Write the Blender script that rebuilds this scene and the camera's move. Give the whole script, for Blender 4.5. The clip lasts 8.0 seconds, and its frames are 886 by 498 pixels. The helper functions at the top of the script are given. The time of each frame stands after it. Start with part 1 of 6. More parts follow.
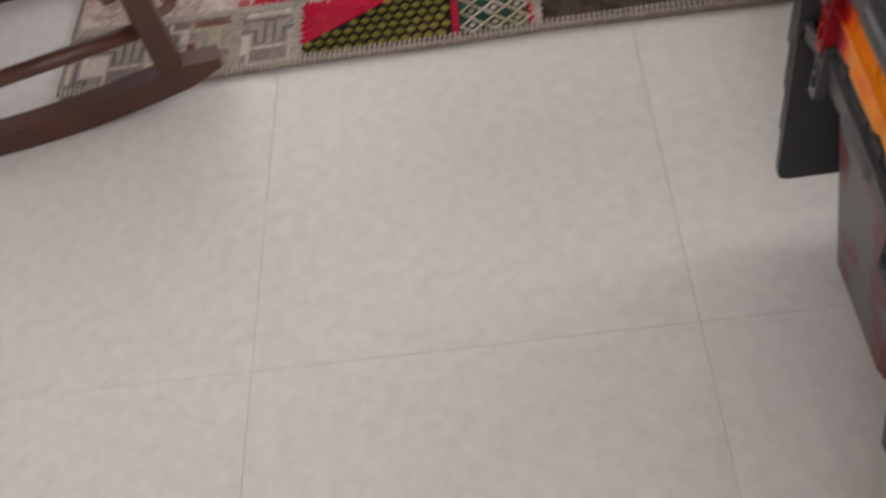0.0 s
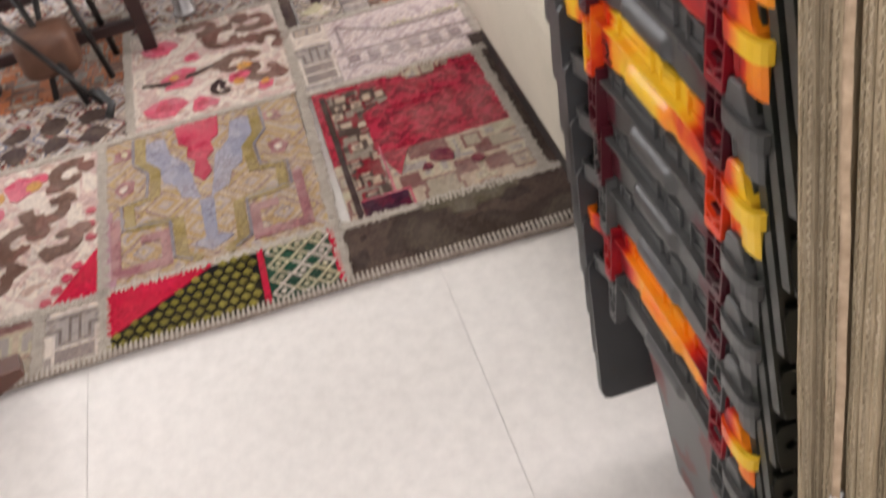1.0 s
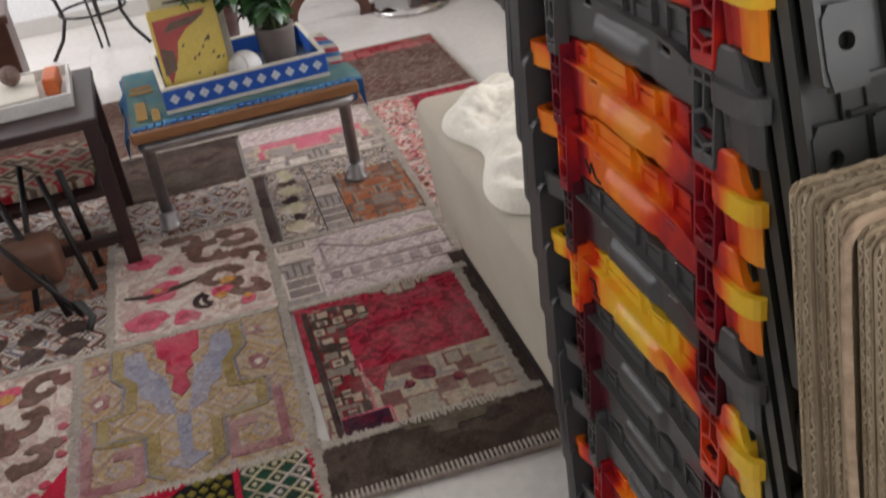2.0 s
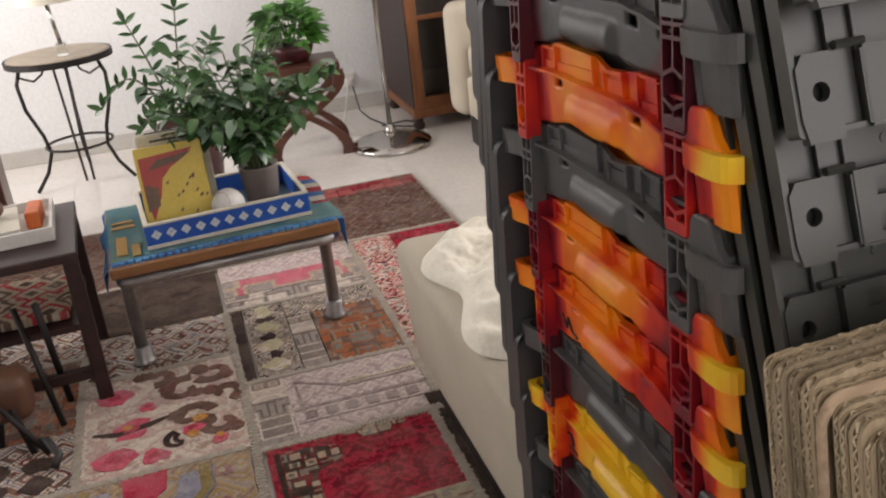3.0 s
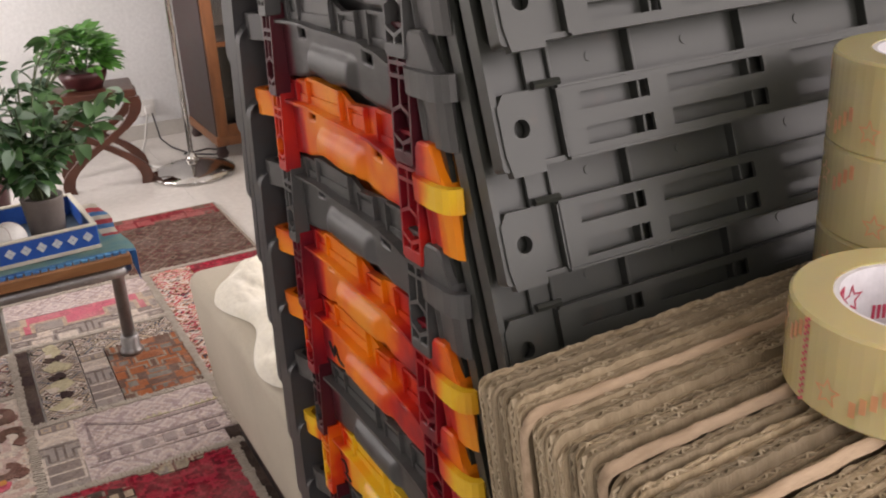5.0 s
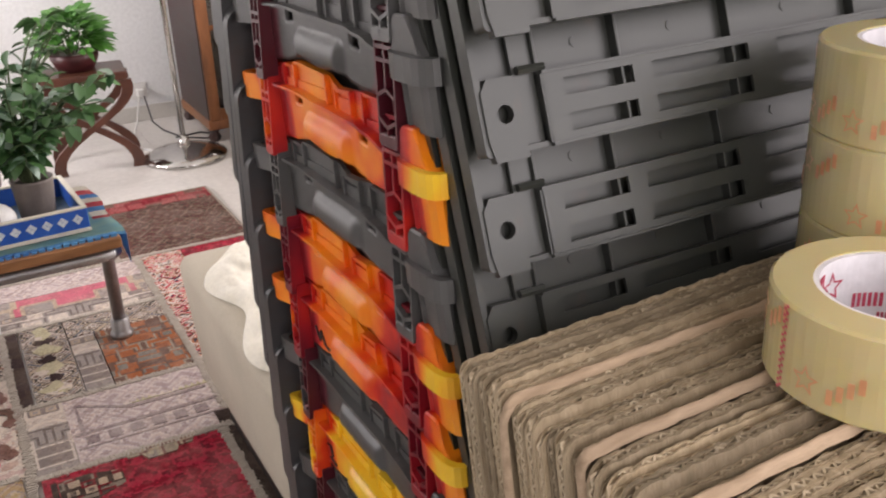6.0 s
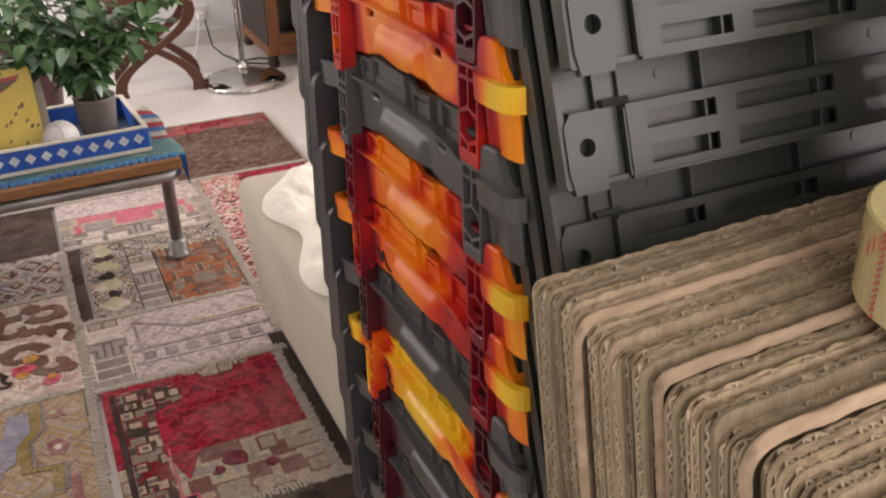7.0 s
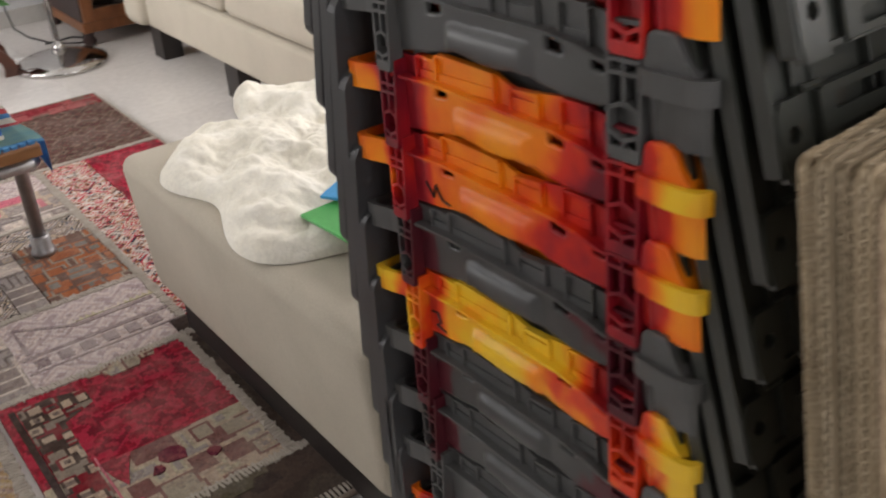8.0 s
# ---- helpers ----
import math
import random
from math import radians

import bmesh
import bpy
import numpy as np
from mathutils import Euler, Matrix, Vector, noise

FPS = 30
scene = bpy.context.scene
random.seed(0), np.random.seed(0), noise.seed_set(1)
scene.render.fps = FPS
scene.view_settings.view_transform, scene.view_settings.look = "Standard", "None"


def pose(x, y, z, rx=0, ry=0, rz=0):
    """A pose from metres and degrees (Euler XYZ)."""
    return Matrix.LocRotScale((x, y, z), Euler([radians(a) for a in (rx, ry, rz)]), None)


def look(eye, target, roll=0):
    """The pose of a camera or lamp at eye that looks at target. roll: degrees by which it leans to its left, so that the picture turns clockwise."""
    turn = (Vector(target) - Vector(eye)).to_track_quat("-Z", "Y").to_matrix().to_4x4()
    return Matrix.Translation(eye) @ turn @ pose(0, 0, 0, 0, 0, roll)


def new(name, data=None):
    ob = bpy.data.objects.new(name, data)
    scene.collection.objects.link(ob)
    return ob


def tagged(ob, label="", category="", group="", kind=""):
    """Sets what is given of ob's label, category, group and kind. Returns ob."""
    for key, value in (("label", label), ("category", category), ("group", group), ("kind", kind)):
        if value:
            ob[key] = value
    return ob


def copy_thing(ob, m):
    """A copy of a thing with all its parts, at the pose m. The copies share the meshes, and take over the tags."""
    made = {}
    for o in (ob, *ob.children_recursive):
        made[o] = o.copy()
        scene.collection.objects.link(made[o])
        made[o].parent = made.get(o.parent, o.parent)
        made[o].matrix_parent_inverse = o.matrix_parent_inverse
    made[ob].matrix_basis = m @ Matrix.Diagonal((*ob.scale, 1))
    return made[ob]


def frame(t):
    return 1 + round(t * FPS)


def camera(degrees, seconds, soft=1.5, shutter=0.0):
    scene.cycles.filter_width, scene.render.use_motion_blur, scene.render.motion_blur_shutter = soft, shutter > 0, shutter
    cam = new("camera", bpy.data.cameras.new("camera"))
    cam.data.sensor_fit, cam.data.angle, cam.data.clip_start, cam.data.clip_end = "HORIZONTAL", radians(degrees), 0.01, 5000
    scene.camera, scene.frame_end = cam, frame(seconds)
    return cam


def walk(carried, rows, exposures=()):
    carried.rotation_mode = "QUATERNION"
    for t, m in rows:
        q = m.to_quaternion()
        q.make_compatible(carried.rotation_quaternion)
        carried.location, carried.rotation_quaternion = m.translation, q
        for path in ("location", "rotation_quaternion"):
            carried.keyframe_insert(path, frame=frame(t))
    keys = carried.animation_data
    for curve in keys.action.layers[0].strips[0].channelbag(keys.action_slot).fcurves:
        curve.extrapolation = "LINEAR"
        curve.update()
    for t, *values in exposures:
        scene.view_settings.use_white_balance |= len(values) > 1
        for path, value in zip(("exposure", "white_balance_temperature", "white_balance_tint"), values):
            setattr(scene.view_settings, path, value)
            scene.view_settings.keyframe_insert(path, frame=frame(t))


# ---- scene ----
cam = camera(49.4, 8.0, soft=2.0, shutter=0.4)
PATH = [
    (0, (-0.049, -1.329, 1.179), (-0.249, -0.149, -0.423), -14.7),
    (0.5, (-0.026, -1.311, 1.177), (-0.018, 0.014, -0.321), -12.5),
    (1, (-0.001, -1.28, 1.189), (0.198, 0.188, -0.156), -11.6),
    (1.5, (-0.005, -1.269, 1.215), (0.297, 0.334, 0.058), -10.4),
    (2, (-0.012, -1.263, 1.219), (0.355, 0.418, 0.198), -8.3),
    (2.2, (-0.018, -1.274, 1.244), (0.377, 0.438, 0.288), -8.0),
    (3.3, (-0.005, -1.255, 1.234), (0.507, 0.528, 0.487), -5.0),
    (3.5, (-0.003, -1.259, 1.236), (0.557, 0.515, 0.503), -4.5),
    (4, (0.021, -1.269, 1.236), (0.695, 0.466, 0.504), -3.7),
    (4.5, (0.033, -1.283, 1.238), (0.805, 0.406, 0.495), -3.4),
    (4.7, (0.033, -1.287, 1.241), (0.836, 0.383, 0.489), -3.5),
    (5.8, (0.043, -1.291, 1.241), (0.888, 0.346, 0.462), -2.8),
    (6, (0.04, -1.292, 1.24), (0.872, 0.346, 0.452), -2.6),
    (6.5, (0.036, -1.285, 1.234), (0.798, 0.365, 0.4), -2.6),
    (7, (0.032, -1.278, 1.223), (0.742, 0.359, 0.32), -1.8),
    (7.5, (-0.03, -1.252, 1.21), (0.816, 0.275, 0.234), -2.2),
    (8, (-0.137, -1.129, 1.176), (0.887, 0.281, 0.194), -3.4),
]
walk(cam, [(t, look(e, a, r)) for t, e, a, r in PATH], [(0.0, -0.2, 6950, 19), (0.5, -0.42, 6950, 20), (1.0, 0.56, 6950, 18), (1.5, 0.05, 6350, 17), (2.0, -0.35, 6750, 17), (3.5, -0.36, 7400, 20), (4.5, -0.25, 7500, 22), (6.0, 0.1, 7100, 21), (7.0, 0.0, 7400, 23), (7.5, 0.08, 7150, 20), (8.0, -0.2, 6900, 16)])

# ---- world and light ----
world = bpy.data.worlds.new("world")
scene.world = world
world.use_nodes = True
sky = world.node_tree.nodes.new("ShaderNodeTexSky")
sky.sky_type, sky.sun_disc = "NISHITA", False
sky.sun_elevation, sky.sun_rotation = radians(40), radians(250)
world.node_tree.links.new(sky.outputs[0], world.node_tree.nodes["Background"].inputs[0])
world.node_tree.nodes["Background"].inputs[1].default_value = 0.12


def window_light(name, eye, target, w, h, power, color):
    data = bpy.data.lights.new(name, "AREA")
    data.shape, data.size, data.size_y, data.energy, data.color = "RECTANGLE", w, h, power, color
    ob = new(name, data)
    ob.matrix_world = look(eye, target)
    return ob


west = window_light("window_light_west", (-2.38, 2.55, 1.55), (0, 2.85, 1.65), 1.5, 1.6, 76, (0.93, 0.97, 1.0))
west.data.spread = radians(130)
window_light("window_light_south", (1.05, -2.38, 1.64), (1.05, 0, 1.25), 3.25, 1.3, 44, (0.97, 0.98, 1.0))
window_light("window_light_east", (2.98, 1.0, 1.55), (0.8, 1.0, 0.5), 1.6, 1.5, 70, (0.95, 0.97, 1.0))


# ---- materials ----
def node(nt, kind, **kw):
    n = nt.nodes.new(kind)
    for k, v in kw.items():
        if k == "operation":
            n.operation = v
        elif k == "blend":
            n.blend_type = v
        elif k == "dtype":
            n.data_type = v
        elif k == "distance":
            n.distance = v
        elif k == "feature":
            n.feature = v
        elif k == "wave":
            n.wave_type = v
    return n


def ramp(nt, fac, stops, constant=False):
    n = nt.nodes.new("ShaderNodeValToRGB")
    n.color_ramp.interpolation = "CONSTANT" if constant else "LINEAR"
    els = n.color_ramp.elements
    while len(els) < len(stops):
        els.new(0.5)
    for e, (p, c) in zip(els, stops):
        e.position, e.color = p, (*c, 1)
    nt.links.new(fac, n.inputs[0])
    return n.outputs[0]


def noise_tex(nt, vec, scale, detail=4, rough=0.55, stretch=None):
    if stretch:
        mp = nt.nodes.new("ShaderNodeMapping")
        mp.inputs["Scale"].default_value = stretch
        nt.links.new(vec, mp.inputs[0])
        vec = mp.outputs[0]
    n = nt.nodes.new("ShaderNodeTexNoise")
    n.inputs["Scale"].default_value, n.inputs["Detail"].default_value, n.inputs["Roughness"].default_value = scale, detail, rough
    nt.links.new(vec, n.inputs["Vector"])
    return n.outputs[0]


def mixc(nt, fac, a, b, blend="MIX"):
    n = nt.nodes.new("ShaderNodeMix")
    n.data_type, n.blend_type = "RGBA", blend
    for sock, v in ((n.inputs[0], fac), (n.inputs[6], a), (n.inputs[7], b)):
        if isinstance(v, (int, float)):
            sock.default_value = v
        elif isinstance(v, tuple):
            sock.default_value = (*v, 1)
        else:
            nt.links.new(v, sock)
    return n.outputs[2]


def math_n(nt, op, a, b=0.0):
    n = nt.nodes.new("ShaderNodeMath")
    n.operation = op
    for sock, v in ((n.inputs[0], a), (n.inputs[1], b)):
        if isinstance(v, (int, float)):
            sock.default_value = v
        else:
            nt.links.new(v, sock)
    return n.outputs[0]


def fresh(name):
    m = bpy.data.materials.new(name)
    m.use_nodes = True
    nt = m.node_tree
    return m, nt, nt.nodes["Principled BSDF"], nt.nodes.new("ShaderNodeTexCoord").outputs["Object"]


def bump(nt, bsdf, height, strength=0.3, dist=0.002):
    b = nt.nodes.new("ShaderNodeBump")
    b.inputs["Strength"].default_value, b.inputs["Distance"].default_value = strength, dist
    nt.links.new(height, b.inputs["Height"])
    nt.links.new(b.outputs[0], bsdf.inputs["Normal"])


def surf(name, c1, c2, scale=8, rough=0.5, metal=0.0, bumpy=0.2, grain=120, stretch=None, rvar=0.12, random_tint=0.0):
    """Two-tone surface with stains at one scale and grain at another."""
    m, nt, bs, co = fresh(name)
    big = noise_tex(nt, co, scale, 5, 0.6, stretch)
    col = ramp(nt, big, [(0.3, c1), (0.7, c2)])
    fine = noise_tex(nt, co, grain, 3, 0.6, stretch)
    col = mixc(nt, 0.25, col, ramp(nt, fine, [(0.3, (0.55, 0.55, 0.55)), (0.7, (1, 1, 1))]), "MULTIPLY")
    if random_tint:
        info = nt.nodes.new("ShaderNodeObjectInfo").outputs["Random"]
        col = mixc(nt, 1.0, col, ramp(nt, info, [(0, (1 - random_tint,) * 3), (1, (1, 1, 1))]), "MULTIPLY")
    nt.links.new(col, bs.inputs["Base Color"])
    r = math_n(nt, "MULTIPLY_ADD", big, rvar)
    r.node.inputs[2].default_value = rough - rvar / 2
    nt.links.new(r, bs.inputs["Roughness"])
    bs.inputs["Metallic"].default_value = metal
    if bumpy:
        bump(nt, bs, fine, bumpy)
    return m


def carpet(name, palette, scale=14, mode="manhattan", worn=0.35, pale=(0.5, 0.42, 0.36), mirror=True):
    """Old woven carpet: stepped, mirrored figures in a few colours, worn pale in places, with a knotted pile."""
    m, nt, bs, co = fresh(name)
    sep = nt.nodes.new("ShaderNodeSeparateXYZ")
    nt.links.new(co, sep.inputs[0])
    x = math_n(nt, "ABSOLUTE", sep.outputs[0]) if mirror else sep.outputs[0]
    step = 0.006
    xs = math_n(nt, "SNAP", x, step)
    ys = math_n(nt, "SNAP", sep.outputs[1], step)
    comb = nt.nodes.new("ShaderNodeCombineXYZ")
    nt.links.new(xs, comb.inputs[0])
    nt.links.new(ys, comb.inputs[1])
    if mode == "noise":
        f = noise_tex(nt, comb.outputs[0], scale, 2, 0.4)
        f = math_n(nt, "MULTIPLY_ADD", f, 2.2)
        f.node.inputs[2].default_value = -0.6
    else:
        v = nt.nodes.new("ShaderNodeTexVoronoi")
        v.distance = "MANHATTAN" if mode == "manhattan" else "CHEBYCHEV"
        v.inputs["Scale"].default_value = scale
        v.inputs["Randomness"].default_value = 0.75
        nt.links.new(comb.outputs[0], v.inputs["Vector"])
        f = math_n(nt, "FRACT", math_n(nt, "MULTIPLY", v.outputs[0], 1.55))
    n = len(palette)
    col = ramp(nt, f, [(i / n, c) for i, c in enumerate(palette)], True)
    v2 = nt.nodes.new("ShaderNodeTexVoronoi")
    v2.distance = "MANHATTAN"
    v2.inputs["Scale"].default_value = 42
    nt.links.new(comb.outputs[0], v2.inputs["Vector"])
    fig = ramp(nt, math_n(nt, "FRACT", math_n(nt, "MULTIPLY", v2.outputs[0], 2.3)), [(0.0, (0.55, 0.50, 0.52)), (0.3, (1.0, 1.0, 1.0)), (0.62, (0.80, 0.70, 0.66)), (0.8, (1.18, 1.12, 1.0))], True)
    gate = ramp(nt, noise_tex(nt, co, 16, 3, 0.6), [(0.38, (0.12,) * 3), (0.62, (0.75,) * 3)])
    col = mixc(nt, gate, col, mixc(nt, 1.0, col, fig, "MULTIPLY"))
    wear = noise_tex(nt, co, 9, 6, 0.7)
    col = mixc(nt, math_n(nt, "MULTIPLY", ramp(nt, wear, [(0.42, (0, 0, 0)), (0.72, (1, 1, 1))]), worn), col, pale)
    pile = noise_tex(nt, co, 260, 2, 0.7)
    col = mixc(nt, 0.55, col, ramp(nt, pile, [(0.25, (0.62, 0.62, 0.62)), (0.75, (1.25, 1.25, 1.25))]), "MULTIPLY")
    nt.links.new(col, bs.inputs["Base Color"])
    bs.inputs["Roughness"].default_value = 0.95
    bs.inputs["Specular IOR Level"].default_value = 0.1
    bump(nt, bs, pile, 0.6, 0.003)
    return m


def swirl(name, stops, red_ends=True, rough=0.32, gloss=0.4):
    """Injection-moulded crate plastic of mixed batches: colours run into one another."""
    m, nt, bs, co = fresh(name)
    geo = nt.nodes.new("ShaderNodeTexCoord").outputs["Object"]
    info = nt.nodes.new("ShaderNodeObjectInfo")
    add = nt.nodes.new("ShaderNodeVectorMath")
    add.operation = "ADD"
    nt.links.new(geo, add.inputs[0])
    cmb = nt.nodes.new("ShaderNodeCombineXYZ")
    nt.links.new(math_n(nt, "MULTIPLY", info.outputs["Random"], 7), cmb.inputs[2])
    nt.links.new(cmb.outputs[0], add.inputs[1])
    f = noise_tex(nt, add.outputs[0], 11, 3, 0.5)
    if red_ends:
        sep = nt.nodes.new("ShaderNodeSeparateXYZ")
        nt.links.new(geo, sep.inputs[0])
        wob = math_n(nt, "MULTIPLY_ADD", f, 0.10)
        wob.node.inputs[2].default_value = -0.05
        along = math_n(nt, "MULTIPLY", math_n(nt, "ADD", math_n(nt, "ADD", sep.outputs[1], wob), 0.06), 2.38)
        edge = ramp(nt, along, [(0.13, (0.1,) * 3), (0.175, (1, 1, 1)), (0.30, (0.95,) * 3), (0.42, (0.0,) * 3), (0.74, (0.0,) * 3), (0.80, (1.0,) * 3), (0.895, (1.0,) * 3), (0.95, (0.15,) * 3)])
        f = math_n(nt, "SUBTRACT", f, math_n(nt, "MULTIPLY", edge, 0.40))
    col = ramp(nt, f, stops)
    dirt = noise_tex(nt, co, 38, 5, 0.65)
    col = mixc(nt, ramp(nt, dirt, [(0.62, (0, 0, 0)), (0.8, (0.5, 0.5, 0.5))]), col, (0.06, 0.035, 0.025))
    nt.links.new(col, bs.inputs["Base Color"])
    bs.inputs["Specular IOR Level"].default_value = gloss
    scr = noise_tex(nt, co, 60, 4, 0.6, (1, 1, 6))
    r = math_n(nt, "MULTIPLY_ADD", scr, 0.22 if red_ends else 0.06)
    r.node.inputs[2].default_value = rough - (0.08 if red_ends else 0.03)
    nt.links.new(r, bs.inputs["Roughness"])
    bump(nt, bs, noise_tex(nt, co, 45, 3), 0.12 if red_ends else 0.03, 0.001)
    return m


def leafy(name, c1, c2, gloss=0.4):
    m, nt, bs, co = fresh(name)
    isl = nt.nodes.new("ShaderNodeNewGeometry").outputs["Random Per Island"]
    col = ramp(nt, isl, [(0, c1), (1, c2)])
    col = mixc(nt, 0.3, col, ramp(nt, noise_tex(nt, co, 60), [(0.3, (0.6, 0.6, 0.6)), (0.7, (1, 1, 1))]), "MULTIPLY")
    nt.links.new(col, bs.inputs["Base Color"])
    bs.inputs["Roughness"].default_value = gloss
    return m


M_FLOOR = surf("floor_tile", (0.745, 0.71, 0.67), (0.785, 0.75, 0.71), 3, 0.24, 0, 0.03, 40, random_tint=0.05)
M_GROUT = surf("grout", (0.71, 0.68, 0.645), (0.75, 0.72, 0.685), 20, 0.7)
M_WALL = surf("white_plaster", (0.80, 0.81, 0.81), (0.84, 0.85, 0.85), 2, 0.85, 0, 0.06, 60)
M_CEIL = surf("ceiling_paint", (0.78, 0.78, 0.76), (0.82, 0.82, 0.8), 2, 0.9, 0, 0.1, 60)
M_SKIRT = surf("skirting_tile", (0.55, 0.53, 0.49), (0.62, 0.6, 0.56), 6, 0.35)
M_FABRIC = surf("cream_upholstery", (0.47, 0.42, 0.335), (0.54, 0.485, 0.39), 5, 0.95, 0, 0.5, 320)
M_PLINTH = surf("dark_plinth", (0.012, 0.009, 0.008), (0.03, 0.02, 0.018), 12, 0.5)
M_FLEECE = surf("sheepskin_wool", (0.86, 0.81, 0.68), (0.91, 0.87, 0.77), 16, 1.0, 0, 0.7, 140)
M_WOOD_DARK = surf("dark_wood", (0.018, 0.008, 0.008), (0.045, 0.017, 0.014), 9, 0.45, 0, 0.15, 60, (1, 1, 6))
M_WOOD_RED = surf("mahogany", (0.06, 0.022, 0.014), (0.12, 0.042, 0.025), 8, 0.35, 0, 0.15, 60, (1, 6, 1))
M_WOOD_CAB = surf("cabinet_teak", (0.16, 0.052, 0.016), (0.28, 0.10, 0.032), 6, 0.4, 0, 0.15, 50, (4, 4, 1))
M_WOOD_TOP = surf("table_edge_wood", (0.20, 0.085, 0.03), (0.34, 0.155, 0.06), 6, 0.45, 0, 0.15, 50, (1, 8, 8))
M_PIPE = surf("galvanised_pipe", (0.30, 0.29, 0.29), (0.45, 0.44, 0.43), 16, 0.42, 0.85, 0.15, 90)
M_CHROME = surf("nickel", (0.50, 0.48, 0.46), (0.62, 0.60, 0.58), 6, 0.11, 1.0, 0.0)
M_IRON = surf("black_iron", (0.015, 0.013, 0.012), (0.035, 0.03, 0.028), 20, 0.5, 0.5)
M_STONE = surf("mosaic_top", (0.30, 0.24, 0.18), (0.42, 0.35, 0.27), 22, 0.5)
M_GREY = swirl("grey_crate_plastic", [(0.0, (0.07, 0.006, 0.012)), (0.20, (0.075, 0.010, 0.016)), (0.30, (0.050, 0.050, 0.049)), (1.0, (0.085, 0.085, 0.082))])
M_GREYS = swirl("plain_grey_plastic", [(0.0, (0.055, 0.055, 0.054)), (1.0, (0.10, 0.10, 0.098))], False, 0.36)
M_LID = swirl("lid_plastic", [(0.0, (0.022, 0.024, 0.020)), (1.0, (0.031, 0.034, 0.028))], False, 0.38, 0.65)
M_LIDD = swirl("dark_lid_plastic", [(0.0, (0.035, 0.035, 0.037)), (1.0, (0.065, 0.065, 0.066))], False, 0.4)
M_ORANGE = swirl("orange_crate_plastic", [(0.0, (0.13, 0.003, 0.012)), (0.15, (0.32, 0.007, 0.013)), (0.30, (0.60, 0.022, 0.006)), (0.40, (0.78, 0.12, 0.005)), (0.52, (0.86, 0.225, 0.005)), (0.70, (0.88, 0.34, 0.015))], rough=0.40)
M_YELLOW = swirl("yellow_crate_plastic", [(0.0, (0.28, 0.008, 0.012)), (0.2, (0.70, 0.05, 0.010)), (0.34, (0.86, 0.26, 0.015)), (0.48, (0.84, 0.50, 0.025)), (0.8, (0.86, 0.56, 0.05))])
M_BOTTOM = swirl("grey_and_red_plastic", [(0.0, (0.13, 0.02, 0.025)), (0.45, (0.15, 0.035, 0.035)), (0.5, (0.12, 0.118, 0.115)), (1.0, (0.15, 0.148, 0.145))], False, 0.4)
M_CARD = surf("cardboard_liner", (0.36, 0.27, 0.16), (0.64, 0.50, 0.33), 22, 0.92, 0, 0.6, 180, (3, 1, 1), random_tint=0.55)
M_FLUTE = surf("cardboard_flute", (0.46, 0.36, 0.23), (0.70, 0.57, 0.40), 30, 0.95, 0, 0.3, 200, random_tint=0.3)
M_FOLD = surf("cardboard_fold", (0.34, 0.235, 0.145), (0.60, 0.44, 0.30), 14, 0.8, 0, 0.4, 90, (1, 6, 6), random_tint=0.3)
M_BLUE = surf("blue_lacquer", (0.012, 0.075, 0.36), (0.02, 0.11, 0.44), 14, 0.35)
M_CREAM = surf("cream_inlay", (0.62, 0.57, 0.47), (0.72, 0.68, 0.58), 18, 0.5)
M_INLAY = surf("pearl_inlay", (0.55, 0.58, 0.60), (0.72, 0.74, 0.74), 30, 0.3)
M_TRAYIN = surf("tray_inside", (0.03, 0.06, 0.09), (0.09, 0.14, 0.17), 40, 0.4)
M_CLOTH = surf("blue_green_cloth", (0.11, 0.32, 0.42), (0.30, 0.46, 0.36), 10, 0.95, 0, 0.4, 250)
M_CLOTHB = surf("blue_fringe_cloth", (0.02, 0.10, 0.34), (0.10, 0.33, 0.55), 14, 0.95, 0, 0.4, 250)
M_CLOTHR = surf("red_woven_stripe", (0.42, 0.03, 0.05), (0.55, 0.09, 0.09), 30, 0.95)
M_YBOX = surf("yellow_print", (0.72, 0.50, 0.06), (0.80, 0.60, 0.11), 20, 0.4)
M_RBOX = surf("red_print", (0.42, 0.03, 0.03), (0.52, 0.07, 0.04), 20, 0.4)
M_BROWNP = surf("brown_print", (0.14, 0.08, 0.05), (0.20, 0.12, 0.08), 40, 0.5)
M_BALL = surf("white_leather", (0.72, 0.70, 0.66), (0.80, 0.78, 0.75), 14, 0.55)
M_POT = surf("grey_pot", (0.16, 0.13, 0.115), (0.22, 0.19, 0.17), 10, 0.6)
M_POTRED = surf("dark_red_pot", (0.05, 0.012, 0.014), (0.09, 0.02, 0.022), 10, 0.35)
M_SOIL = surf("soil", (0.02, 0.014, 0.01), (0.05, 0.035, 0.025), 60, 1.0)
M_LEAF = leafy("pothos_leaf", (0.020, 0.080, 0.022), (0.075, 0.18, 0.055), 0.45)
M_LEAFP = leafy("silver_leaf", (0.12, 0.22, 0.15), (0.26, 0.36, 0.27), 0.35)
M_LEAFZ = leafy("glossy_leaf", (0.018, 0.06, 0.02), (0.05, 0.13, 0.04), 0.25)
M_LEAFB = leafy("bright_leaf", (0.03, 0.13, 0.02), (0.10, 0.30, 0.05), 0.4)
M_STEM = surf("stem", (0.05, 0.07, 0.03), (0.09, 0.12, 0.05), 30, 0.6)
M_PAPER = surf("white_paper", (0.68, 0.66, 0.62), (0.78, 0.76, 0.72), 14, 0.7)
